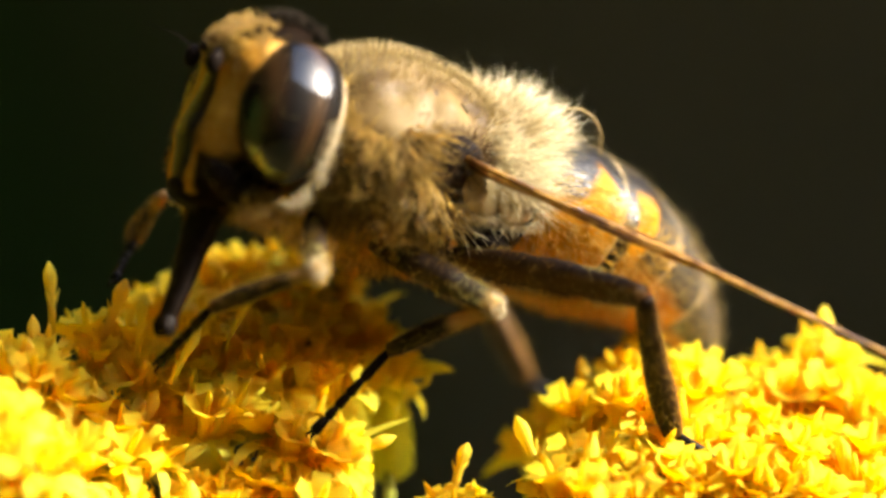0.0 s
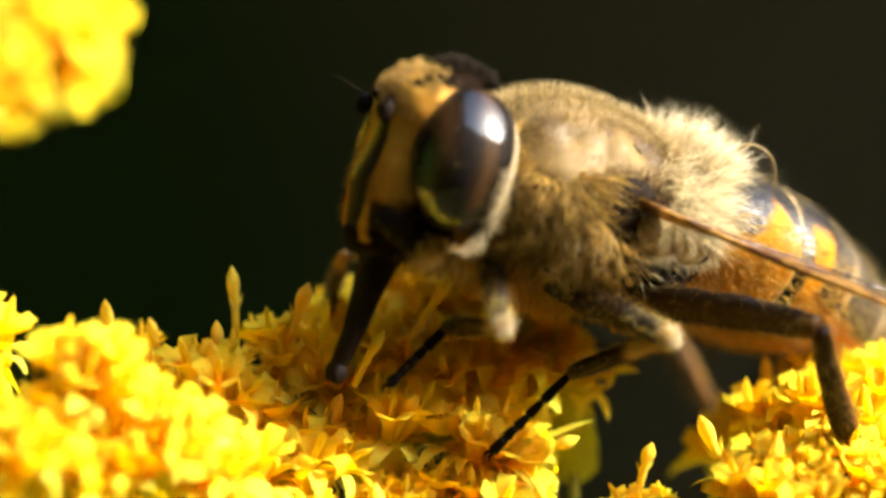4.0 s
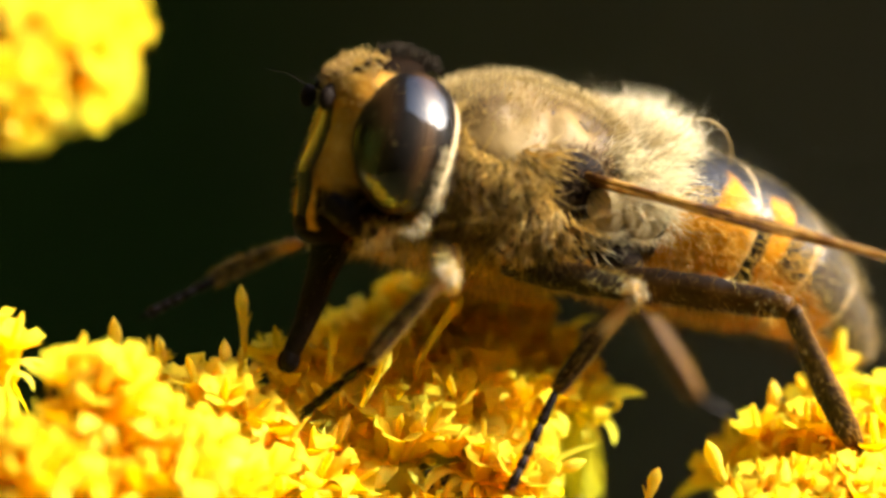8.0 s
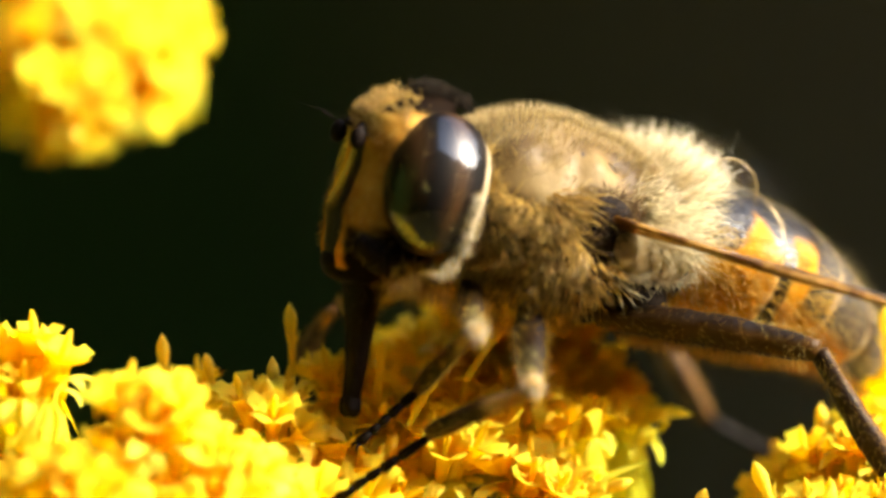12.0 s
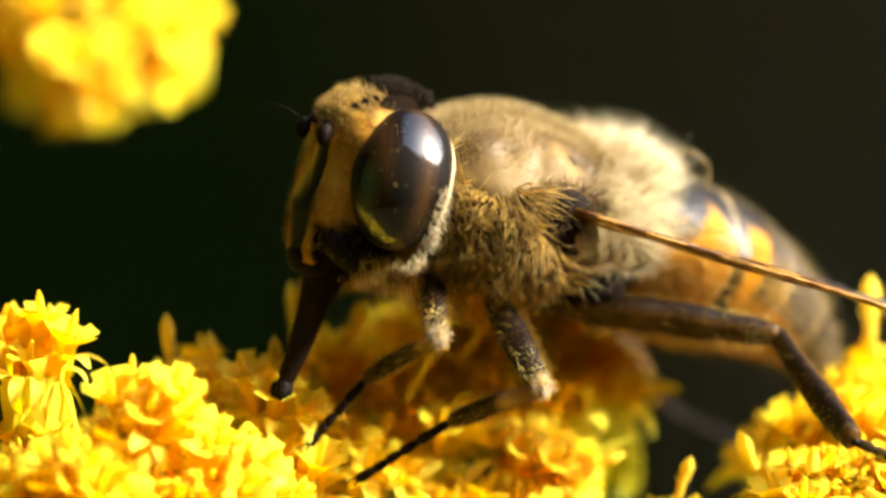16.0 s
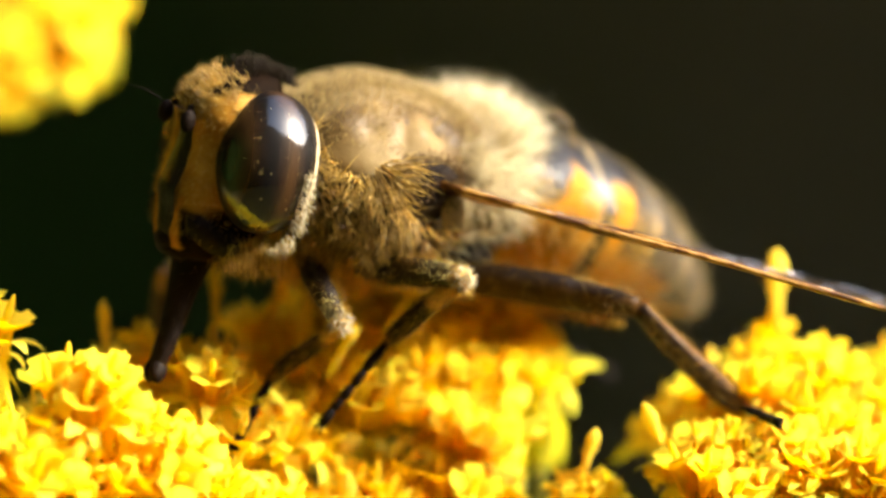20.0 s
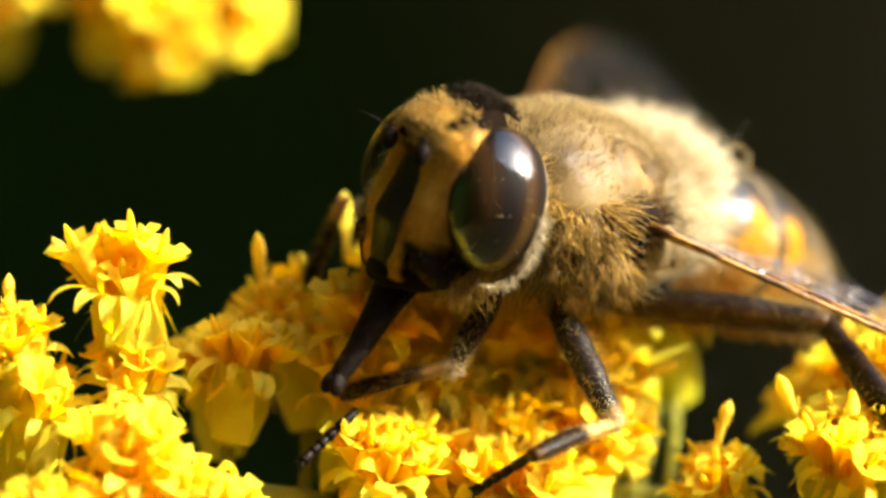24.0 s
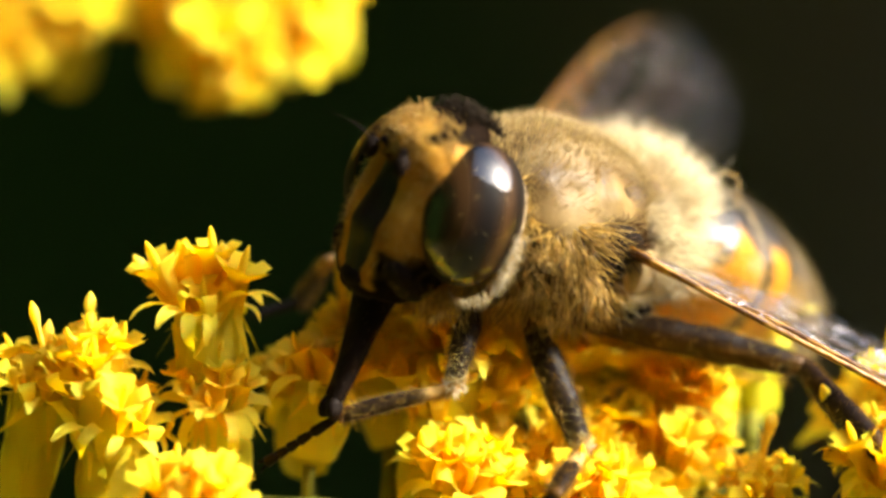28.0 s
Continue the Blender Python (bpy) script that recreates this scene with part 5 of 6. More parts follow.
build_thorax()
build_head()
build_abdomen()
WINGS = {}
for side in (1, -1):
    WINGS[side] = build_wing(side)
    for x, z in ((1.15, -1.25), (0.15, -1.4), (-1.15, -1.3)):
        part("coxa", *ball((x, side * 0.62, z), (0.32, 0.3, 0.45), 16, 12), BROWN, fly, "dark brown hip joint")
LEGS = {k: build_leg(k.split("_")[1]) for k in ("left_front", "left_middle", "left_hind", "right_front", "right_middle", "right_hind")}
pv, pf = tube([(0, 0, 0), (0.4, 0, 0.02), (1.0, 0, 0.0), (1.8, 0, -0.03), (2.35, 0, 0), (2.6, 0, 0.02)], [0.50, 0.44, 0.32, 0.24, 0.20, 0.10], 20, 0.8)
proboscis = part("proboscis", pv, pf, MOUTH, fly, "dark brown extended proboscis")
for side in (1, -1):
    part("labellum", *ball((2.52, side * 0.10, 0.0), (0.24, 0.12, 0.17), 18, 12, Matrix.Rotation(radians(side * 10), 3, "Z")), MOUTH, proboscis, "soft dark lobe at the proboscis tip")
bristles = RNG.uniform(0.1, 2.2, 160)
around = RNG.uniform(0, 2 * math.pi, 160)
width = np.interp(bristles, [0, 0.4, 1.0, 1.8, 2.35], [0.50, 0.44, 0.32, 0.24, 0.23])
root = np.stack([bristles, width * np.cos(around), 0.8 * width * np.sin(around)], 1)
part("bristle", *fur(root, np.stack([np.full(160, 0.6), np.cos(around), np.sin(around)], 1), RNG.uniform(0.06, 0.16, 160), 0.005, RNG), HAIR_HINGE, proboscis, "short brown bristles", kind="stuff")


def pose_leg(k, hip, joints):
    """The three joints of a leg from the places of knee, ankle and toe."""
    side = 1 if k.startswith("left") else -1
    chain = [hip] + [Vector(j) for j in joints]
    rests = (Vector((0.0, 0.6 * side, -0.5)), Vector((0.1, 0.2 * side, -1.0)), Vector((0.2, 0.2 * side, -1.0)))
    if "hind" in k:
        rests = (Vector((-0.9, 0.4 * side, 0.1)), Vector((-0.3, 0.1 * side, -1.0)), Vector((-0.6, 0.2 * side, -0.8)))
    if "right_front" in k:
        rests = (Vector((0.7, -0.5, -0.3)), Vector((0.4, -0.2, -1.0)), Vector((0.5, 0, -0.8)))
    return [aim(chain[i], chain[i + 1], rests[i]) for i in range(3)]


# ---- what moves ----
FLY_PATH = [
    (0, 2.42, -0.15, 1.34, 208.7, -16.4, -8.8), (0.5, 2.16, -0.17, 1.2, 208.6, -15.9, -9.2), (1, 2.3, -0.22, 0.98, 209.5, -16.2, -9.9),
    (1.5, 2.22, -0.25, 1.02, 209.7, -15.7, -10.4), (2, 2.25, -0.28, 1.14, 209.6, -15.2, -10.8), (2.5, 2.27, -0.31, 0.81, 209.4, -14.7, -11.1),
    (3, 2.18, -0.34, 0.63, 209.6, -14.2, -11.5), (3.5, 2.29, -0.21, 0.67, 208.8, -14.7, -10.4), (4, 2.29, -0.07, 0.63, 208.6, -15.3, -9.9),
    (4.5, 2.23, 0.07, 0.56, 208, -15.9, -9.2), (6.5, 1.74, 0.51, 0.96, 205.7, -14.3, -6.3), (7, 1.53, 0.46, 1.33, 204.9, -13.8, -5.9),
    (7.5, 1.45, 0.42, 1.25, 204.5, -13.6, -5.8), (8, 1.28, 0.37, 1.34, 203.6, -13.1, -5.2), (8.5, 1.06, 0.37, 1.54, 203.7, -13, -4.9),
    (9, 1.1, 0.38, 1.37, 204, -13.5, -4.8), (9.5, 1.15, 0.39, 1.4, 203.9, -13.4, -4.3), (10, 1.08, 0.39, 1.33, 203.9, -13.4, -3.9),
    (10.5, 1.39, 0.4, 1.33, 204.2, -13.7, -3.9), (11, 1.15, 0.4, 1.34, 204, -13.6, -3.6), (11.5, 0.86, 0.33, 1.24, 205.2, -13.1, -6),
    (13.5, 0.95, 0.07, 0.62, 209.2, -11.6, -14.6), (14, 0.6, -0.09, 1.22, 209.5, -11.9, -13.8), (14.5, 0.59, -0.25, 0.68, 209.9, -12.7, -13.2),
    (15, 0.35, -0.17, 0.96, 209.3, -12.2, -11.9), (15.5, 0.24, -0.09, 1.1, 209.2, -11.7, -10.6), (16, 0.19, 0.01, 0.84, 209.5, -11.7, -9.5),
    (16.5, -0.34, 0.1, 1.02, 208.9, -11.3, -7.8), (17, -0.25, 0.2, 1.19, 208.5, -10.8, -6), (17.5, -0.19, 0.16, 1.19, 209.2, -10.7, -7.5),
    (18, -0.5, 0.11, 1.35, 209.7, -9.8, -8.9), (18.5, -0.87, 0.07, 1.17, 210.2, -9.2, -10.2), (19, -0.84, 0.04, 1.3, 210.2, -8.4, -11.4),
    (19.5, -1.11, 0.01, 1.32, 210.6, -7.7, -12.3), (20, -1.13, -0.03, 1.17, 211.2, -7.1, -13.4), (20.5, -0.81, -0.01, 1.25, 211.1, -9.6, -12.3),
    (21, -0.65, 0.02, 0.93, 211.6, -11.8, -11.2), (21.5, -0.57, 0.01, 0.68, 214.3, -11.5, -13.2), (22, 0.16, 0.04, 0.89, 217, -11, -14.9),
    (22.5, 0.06, 0.03, 0.48, 219.4, -10.3, -16.7), (24.5, -0.86, 0.02, -0.1, 227.1, -5.2, -23.6), (25, -0.98, -0.05, -0.7, 226.5, -4.1, -29.2),
    (25.5, -1.1, -0.12, -0.35, 226.5, -4.2, -29.3), (26, -1.11, -0.16, 0.03, 226.7, -5.1, -29.6), (26.5, -1.22, -0.19, -0.71, 227.7, -5.5, -29.3),
    (27, -2.05, -0.2, 0.53, 227.1, -6.6, -27.5), (27.5, -2.87, -0.21, 0.39, 226.6, -7.6, -25.7), (28, -2.58, -0.17, 0.34, 225.8, -9, -23.7),
]
LEG_ROWS = {}
LEG_ROWS["left_front"] = [
    (0, 1.76, 2.18, -2.45, 2.73, 0.75, -3.64, 2.89, -0.21, -4.91), (0.5, 1.75, 2.26, -2.31, 2.14, 0.47, -3.34, 2.38, -0.35, -4.69),
    (1, 1.76, 2.31, -2.18, 2.14, 0.46, -3.08, 2.46, -0.2, -4.51), (1.5, 1.75, 2.3, -2.21, 2.05, 0.46, -3.17, 2.35, -0.28, -4.56),
    (2, 1.73, 2.29, -2.25, 2.1, 0.55, -3.37, 2.39, -0.27, -4.71), (2.5, 1.66, 2.24, -2.39, 1.99, 0.3, -3.13, 2.74, 0.04, -4.52),
    (3, 1.59, 2.17, -2.54, 1.75, 0.13, -3.02, 2.57, -0.16, -4.36), (3.5, 1.53, 2.17, -2.55, 1.64, 0.13, -3.02, 2.41, -0.15, -4.4),
    (4, 1.48, 2.17, -2.55, 1.44, 0.11, -2.93, 2.4, 0.51, -4.15), (4.5, 1.49, 2.25, -2.42, 1.53, 0.26, -3.1, 2.37, -0.06, -4.42),
    (6.5, 2.19, 2.12, -2.22, 1.98, 0.19, -3.02, 2.87, -0.14, -4.3), (7, 1.92, 2.19, -2.32, 2.47, 0.85, -3.84, 3.36, 0.54, -5.14),
    (7.5, 1.87, 2.27, -2.2, 2.52, 1.07, -3.79, 3.42, 0.75, -5.08), (8, 1.79, 2.34, -2.08, 2.5, 1.49, -3.87, 3.02, 0.51, -5.03),
    (8.5, 1.63, 2.42, -1.94, 2.03, 1.32, -3.68, 2.51, 0.46, -4.95), (9, 1.46, 2.47, -1.8, 1.81, 0.95, -3.2, 2.64, 1.15, -4.56),
    (9.5, 1.41, 2.47, -1.79, 1.82, 1.04, -3.27, 2.67, 1.29, -4.6), (10, 1.35, 2.48, -1.78, 1.64, 0.97, -3.21, 2.51, 1.25, -4.52),
    (10.5, 1.37, 2.48, -1.76, 2.02, 1.14, -3.25, 2.94, 1.5, -4.51), (11, 1.37, 2.48, -1.74, 1.65, 0.96, -3.16, 2.6, 1.36, -4.38),
    (11.5, 1.53, 2.43, -1.94, 1.5, 0.84, -3.3, 2.38, 0.75, -4.63), (13.5, 1.85, 1.74, -2.91, 2.04, 0.09, -4.19, 2.96, -0.09, -5.49),
    (14, 1.69, 1.91, -2.82, 1.97, 0.67, -4.49, 2.81, 0.5, -5.84), (14.5, 1.51, 2.04, -2.72, 2.2, 0.43, -3.88, 3.09, 0.66, -5.19),
    (15, 1.48, 2.19, -2.52, 1.99, 0.69, -3.89, 2.73, 0.52, -5.3), (15.5, 1.57, 2.18, -2.52, 1.93, 0.67, -3.94, 2.65, 0.5, -5.36),
    (16, 1.68, 2.16, -2.52, 1.92, 0.4, -3.65, 2.63, 0.21, -5.08), (16.5, 1.5, 2.19, -2.52, 1.37, 0.49, -3.74, 2.05, 0.28, -5.17),
    (17, 1.32, 2.2, -2.52, 1.59, 0.67, -3.94, 2.43, 0.96, -5.27), (17.5, 1.26, 2.21, -2.5, 1.72, 0.73, -3.92, 2.47, 0.86, -5.33),
    (18, 1.2, 2.22, -2.49, 1.41, 0.78, -4, 2, 0.65, -5.48), (18.5, 1.22, 2.27, -2.41, 1.11, 0.66, -3.75, 1.73, 0.54, -5.22),
    (19, 1.23, 2.31, -2.33, 1.33, 0.85, -3.84, 2.07, 0.94, -5.25), (19.5, 1.1, 2.24, -2.44, 1.17, 0.8, -3.96, 1.92, 1.11, -5.34),
    (20, 0.96, 2.14, -2.55, 1.28, 0.62, -3.96, 2, 1.08, -5.32), (20.5, 1.02, 2.11, -2.62, 1.33, 0.66, -4.1, 2.08, 0.97, -5.48),
    (21, 1.08, 2.07, -2.69, 1.14, 0.32, -3.85, 1.85, 0.37, -5.29), (21.5, 1.26, 1.83, -2.95, 1.09, -0.11, -3.73, 1.98, 0.16, -5.03),
    (22, 1.16, 1.24, -3.28, 1.55, -0.59, -4.23, 2.57, -0.23, -5.41), (22.5, 1.43, 1.74, -3.01, 1.65, -0.07, -4.05, 2.83, 0.24, -5.08),
    (24.5, 2.01, 0.55, -3.26, 3.36, -0.25, -4.66, 4.58, 0.1, -5.63), (25, 2.03, 0.78, -3.24, 3.58, 0.77, -4.67, 3.56, -0.25, -5.9),
    (25.5, 1.78, 1.06, -3.28, 3.58, 1.05, -4.36, 3.78, 0.09, -5.62), (26, 1.47, 1.35, -3.24, 3.06, 0.74, -4.46, 3.56, -0.1, -5.73),
    (26.5, 1.46, 1.35, -3.24, 3.5, 1.15, -3.67, 3.91, 0.22, -4.91), (27, 1.1, 1.54, -3.14, 2.9, 2.51, -3.62, 3.78, 2.25, -4.94),
    (27.5, 1.56, 1.62, -3.09, 3.41, 2.53, -3.45, 4.3, 2.23, -4.74), (28, 1.83, 1.5, -3.09, 3.29, 0.57, -4.27, 3.86, -0.11, -5.6),
]
LEG_ROWS["left_middle"] = [
    (0, -1.49, 2.94, -2.06, -0.67, 1.25, -3.38, 0.1, 0.92, -5.2), (0.5, -1.42, 3.02, -1.83, -0.97, 1.22, -3.19, -0.23, 0.92, -5.02),
    (1, -1.36, 3.07, -1.61, -0.7, 1.4, -3.04, 0, 1.12, -4.9), (1.5, -1.36, 3.07, -1.72, -0.82, 1.36, -3.15, -0.1, 1.09, -5),
    (2, -1.37, 3.06, -1.83, -0.75, 1.46, -3.37, -0.02, 1.21, -5.21), (2.5, -1.43, 3.02, -1.81, -0.54, 1.42, -3.21, 0.48, 1.66, -4.91),
    (3, -1.49, 2.98, -1.79, -0.46, 1.45, -3.16, 0.7, 1.94, -4.72), (3.5, -1.41, 3.03, -1.83, -0.47, 1.39, -3.15, 0.63, 1.64, -4.8),
    (4, -1.34, 3.08, -1.87, -0.65, 1.22, -3.04, 0.25, 0.92, -4.8), (4.5, -1.35, 3.07, -1.74, -0.29, 1.58, -3.12, 0.75, 2.08, -4.76),
    (6.5, -1.17, 3.17, -1.39, -0.73, 1.97, -3.31, 0.08, 2.12, -5.13), (7, -1.52, 2.95, -1.53, -0.97, 1.82, -3.45, -0.35, 1.85, -5.36),
    (7.5, -1.58, 2.91, -1.53, -0.94, 1.79, -3.44, -0.29, 2.11, -5.3), (8, -1.64, 2.86, -1.54, -0.97, 1.97, -3.55, -0.33, 2.49, -5.38),
    (8.5, -1.58, 2.9, -1.43, -1.07, 2.2, -3.56, -0.49, 2.5, -5.45), (9, -1.51, 2.94, -1.31, -1.12, 1.81, -3.27, -0.7, 1.68, -5.22),
    (9.5, -1.17, 3.12, -1.09, -0.81, 1.8, -2.94, -0.39, 1.64, -4.89), (10, -0.87, 3.2, -0.87, -0.73, 1.56, -2.48, -0.3, 1.38, -4.43),
    (10.5, 0.28, 3.48, -1.92, 1.47, 2.39, -3.56, 2.31, 2.06, -5.35), (11, 1.04, 2.98, -2.94, 2.61, 2.32, -4.48, 3.77, 1.9, -6.06),
    (11.5, 0.91, 3.03, -2.94, 1.84, 1.51, -4.38, 3.05, 1.1, -5.93), (13.5, 0.26, 3.1, -3.05, 1.22, 1.36, -4.19, 2.62, 0.93, -5.56),
    (14, 0.05, 3.09, -3.08, 0.85, 1.69, -4.72, 2.2, 1.26, -6.13), (14.5, -0.16, 3.07, -3.09, 0.87, 1.41, -4.3, 2.18, 0.96, -5.74),
    (15, -0.17, 3.16, -2.94, 0.57, 1.43, -4.27, 1.76, 1.06, -5.83), (15.5, -0.13, 3.17, -2.93, 0.47, 1.43, -4.3, 1.71, 1, -5.81),
    (16, -0.08, 3.18, -2.91, 0.45, 1.22, -4, 1.73, 0.73, -5.45), (16.5, -0.13, 3.17, -2.92, 0.04, 1.39, -4.36, 1.07, 1.04, -6.04),
    (17, -0.16, 3.16, -2.93, 0.68, 2.14, -4.81, 1.03, 1.48, -6.66), (17.5, -0.28, 3.19, -2.85, 1, 2.64, -4.67, 1.08, 1.57, -6.36),
    (18, -0.42, 3.2, -2.77, 0.52, 2.39, -4.7, 0.39, 1.1, -6.23), (18.5, -0.49, 3.19, -2.76, -0.45, 1.56, -4.39, 0.86, 2.49, -5.59),
    (19, -0.56, 3.17, -2.77, -0.62, 1.52, -4.38, 0.8, 2.31, -5.54), (19.5, -0.5, 3.42, -1.94, -0.53, 1.82, -3.59, 0.43, 1.62, -5.33),
    (20, -0.61, 3.35, -1.15, -0.34, 1.7, -2.73, 0.57, 1.57, -4.5), (20.5, -0.37, 3.45, -1.91, 0.26, 1.96, -3.55, 1.16, 1.78, -5.32),
    (21, -0.33, 3.25, -2.71, 0.38, 1.53, -4.06, 1.28, 1.28, -5.83), (21.5, -0.24, 3.05, -3.11, 0.24, 1.04, -4.11, 1.27, 1.03, -5.83),
    (22, -0.33, 2.66, -3.56, 1.57, 1.8, -4.55, 1.73, 0.79, -6.26), (22.5, -0.47, 2.92, -3.22, 1.23, 1.76, -4.23, 1.78, 0.84, -5.92),
    (24.5, -0.05, 2.99, -3.22, 2.14, 3.57, -3.61, 1.62, 2.04, -4.78), (25, 0.35, 3.23, -2.8, 2.6, 3.67, -3.06, 2.39, 2.38, -4.58),
    (25.5, -0.07, 3.02, -3.17, 2.13, 3.71, -3.27, 1.84, 2.39, -4.74), (26, -0.57, 2.64, -3.51, 1.54, 3.55, -3.66, 1.18, 2.19, -5.09),
    (26.5, 0.44, 3.12, -2.98, 2.63, 3.75, -3.3, 2.51, 2.45, -4.81), (27, -0.6, 2.53, -3.6, 1.34, 3.66, -4.1, 0.97, 2.25, -5.47),
    (27.5, -0.75, 2.51, -3.56, 0.82, 4.2, -3.7, 0.52, 2.77, -5.07), (28, -0.9, 2.49, -3.5, 0.85, 3.92, -3.92, 0.63, 2.48, -5.29),
]
LEG_ROWS["left_hind"] = [
    (0, -3.51, 4.22, -1.06, -5.38, 3.61, -3.18, -6.96, 4.73, -3.68), (0.5, -3.54, 4.19, -0.98, -5.47, 3.79, -3.11, -7.07, 4.93, -3.5),
    (1, -3.55, 4.17, -0.92, -5.37, 3.57, -3.09, -6.96, 4.75, -3.38), (1.5, -3.49, 4.22, -0.97, -5.37, 3.69, -3.11, -7.23, 4.38, -3.39),
    (2, -3.44, 4.25, -1.02, -5.26, 3.84, -3.24, -7.2, 4.24, -3.49), (2.5, -3.42, 4.25, -0.91, -5.36, 3.61, -2.96, -7.35, 3.6, -3.24),
    (3, -3.39, 4.25, -0.81, -5.44, 3.7, -2.79, -7.39, 3.37, -3.09), (3.5, -3.41, 4.25, -0.86, -5.38, 3.58, -2.89, -7.26, 2.98, -3.18),
    (4, -3.42, 4.25, -0.91, -5.4, 3.49, -2.89, -7.2, 2.66, -3.18), (4.5, -3.51, 4.18, -0.87, -5.51, 3.59, -2.89, -7.43, 3.12, -3.16),
    (6.5, -3.95, 3.87, -0.96, -5.91, 3.24, -3, -7.79, 2.9, -3.59), (7, -4.31, 3.55, -1.11, -6.11, 3.25, -3.36, -7.91, 2.45, -3.73),
    (7.5, -4.28, 3.58, -1.12, -6.24, 3.08, -3.2, -8.09, 2.44, -3.64), (8, -4.27, 3.6, -1.13, -6.31, 3.28, -3.16, -8.18, 2.78, -3.67),
    (8.5, -4.37, 3.48, -1.11, -6.13, 4, -3.35, -7.97, 3.34, -3.78), (9, -4.5, 3.32, -1.08, -6.41, 3.25, -3.27, -8.22, 2.48, -3.61),
    (9.5, -4.41, 3.42, -1.06, -6.26, 3.39, -3.29, -8.08, 2.68, -3.71), (10, -4.33, 3.51, -1.03, -6.28, 3.46, -3.18, -8.11, 2.84, -3.69),
    (10.5, -4.22, 3.64, -1.09, -6.14, 3.15, -3.2, -8, 2.59, -3.69), (11, -4.12, 3.75, -1.16, -6.25, 3.5, -3.12, -8.12, 2.99, -3.58),
    (11.5, -4.22, 3.65, -1.09, -6.46, 3.57, -2.93, -8.34, 3.09, -3.41), (13.5, -4.72, 2.99, -0.99, -4.68, 5.73, -1.93, -6.55, 5.27, -2.47),
    (14, -4.72, 2.98, -0.96, -5.57, 5.26, -2.54, -7.44, 4.75, -3.03), (14.5, -4.7, 3, -0.93, -5.02, 5.69, -1.97, -6.89, 5.11, -2.39),
    (15, -4.73, 2.96, -0.94, -5.4, 5.4, -2.35, -7.06, 4.3, -2.51), (15.5, -4.73, 2.96, -0.97, -5.55, 5.24, -2.56, -7.28, 4.26, -2.78),
    (16, -4.72, 2.99, -1, -5.22, 5.5, -2.38, -7.01, 4.65, -2.64), (16.5, -4.76, 2.95, -1.11, -5.99, 5.15, -2.55, -7.75, 4.22, -2.77),
    (17, -4.77, 2.96, -1.21, -5.75, 5.16, -2.82, -7.47, 4.15, -2.97), (17.5, -4.75, 3, -1.3, -5.6, 5.34, -2.79, -7.29, 4.3, -2.97),
    (18, -4.74, 3.03, -1.4, -6.24, 5.02, -2.88, -7.91, 3.95, -3.1), (18.5, -4.73, 3.05, -1.37, -6.22, 5.22, -2.57, -7.91, 4.17, -2.83),
    (19, -4.73, 3.04, -1.34, -5.87, 5.37, -2.63, -7.55, 4.33, -2.93), (19.5, -4.72, 3.05, -1.3, -6.03, 5.28, -2.6, -7.72, 4.26, -2.95),
    (20, -4.13, 3.74, -1.13, -6.58, 4.17, -2.62, -6.12, 6.11, -2.45), (20.5, -4.7, 3.06, -1.18, -5.4, 5.56, -2.47, -7.12, 4.57, -2.73),
    (21, -4.67, 3.09, -1.11, -5.11, 5.76, -2.15, -6.86, 4.79, -2.26), (21.5, -4.57, 3.24, -1.15, -4.72, 6.1, -1.61, -6.54, 5.3, -1.82),
    (22, -3.91, 3.93, -1.1, -3.36, 6.73, -1.61, -5.24, 6.11, -1.89), (22.5, -4.3, 3.52, -0.95, -4.13, 6.22, -2.01, -6.07, 5.76, -2.19),
    (24.5, -3.93, 3.75, -0.44, -3.24, 6.5, -1.04, -5.18, 6.3, -1.48), (25, -3.96, 3.65, -0.3, -3, 6.38, -0.5, -4.95, 6.32, -0.95),
    (25.5, -3.96, 3.73, -0.49, -3.02, 6.48, -0.41, -4.97, 6.41, -0.85), (26, -3.94, 3.81, -0.68, -2.98, 6.53, -0.42, -4.93, 6.46, -0.83),
    (26.5, -3.91, 3.61, -0.09, -3.08, 6.38, -0.3, -5.04, 6.33, -0.69), (27, -3.55, 4.19, -1.03, -2.65, 6.95, -0.98, -4.62, 6.75, -1.27),
    (27.5, -4.04, 3.79, -0.95, -4.03, 6.69, -0.97, -5.99, 6.44, -1.29), (28, -4.09, 3.69, -0.74, -3.72, 6.54, -1.17, -5.66, 6.21, -1.53),
]
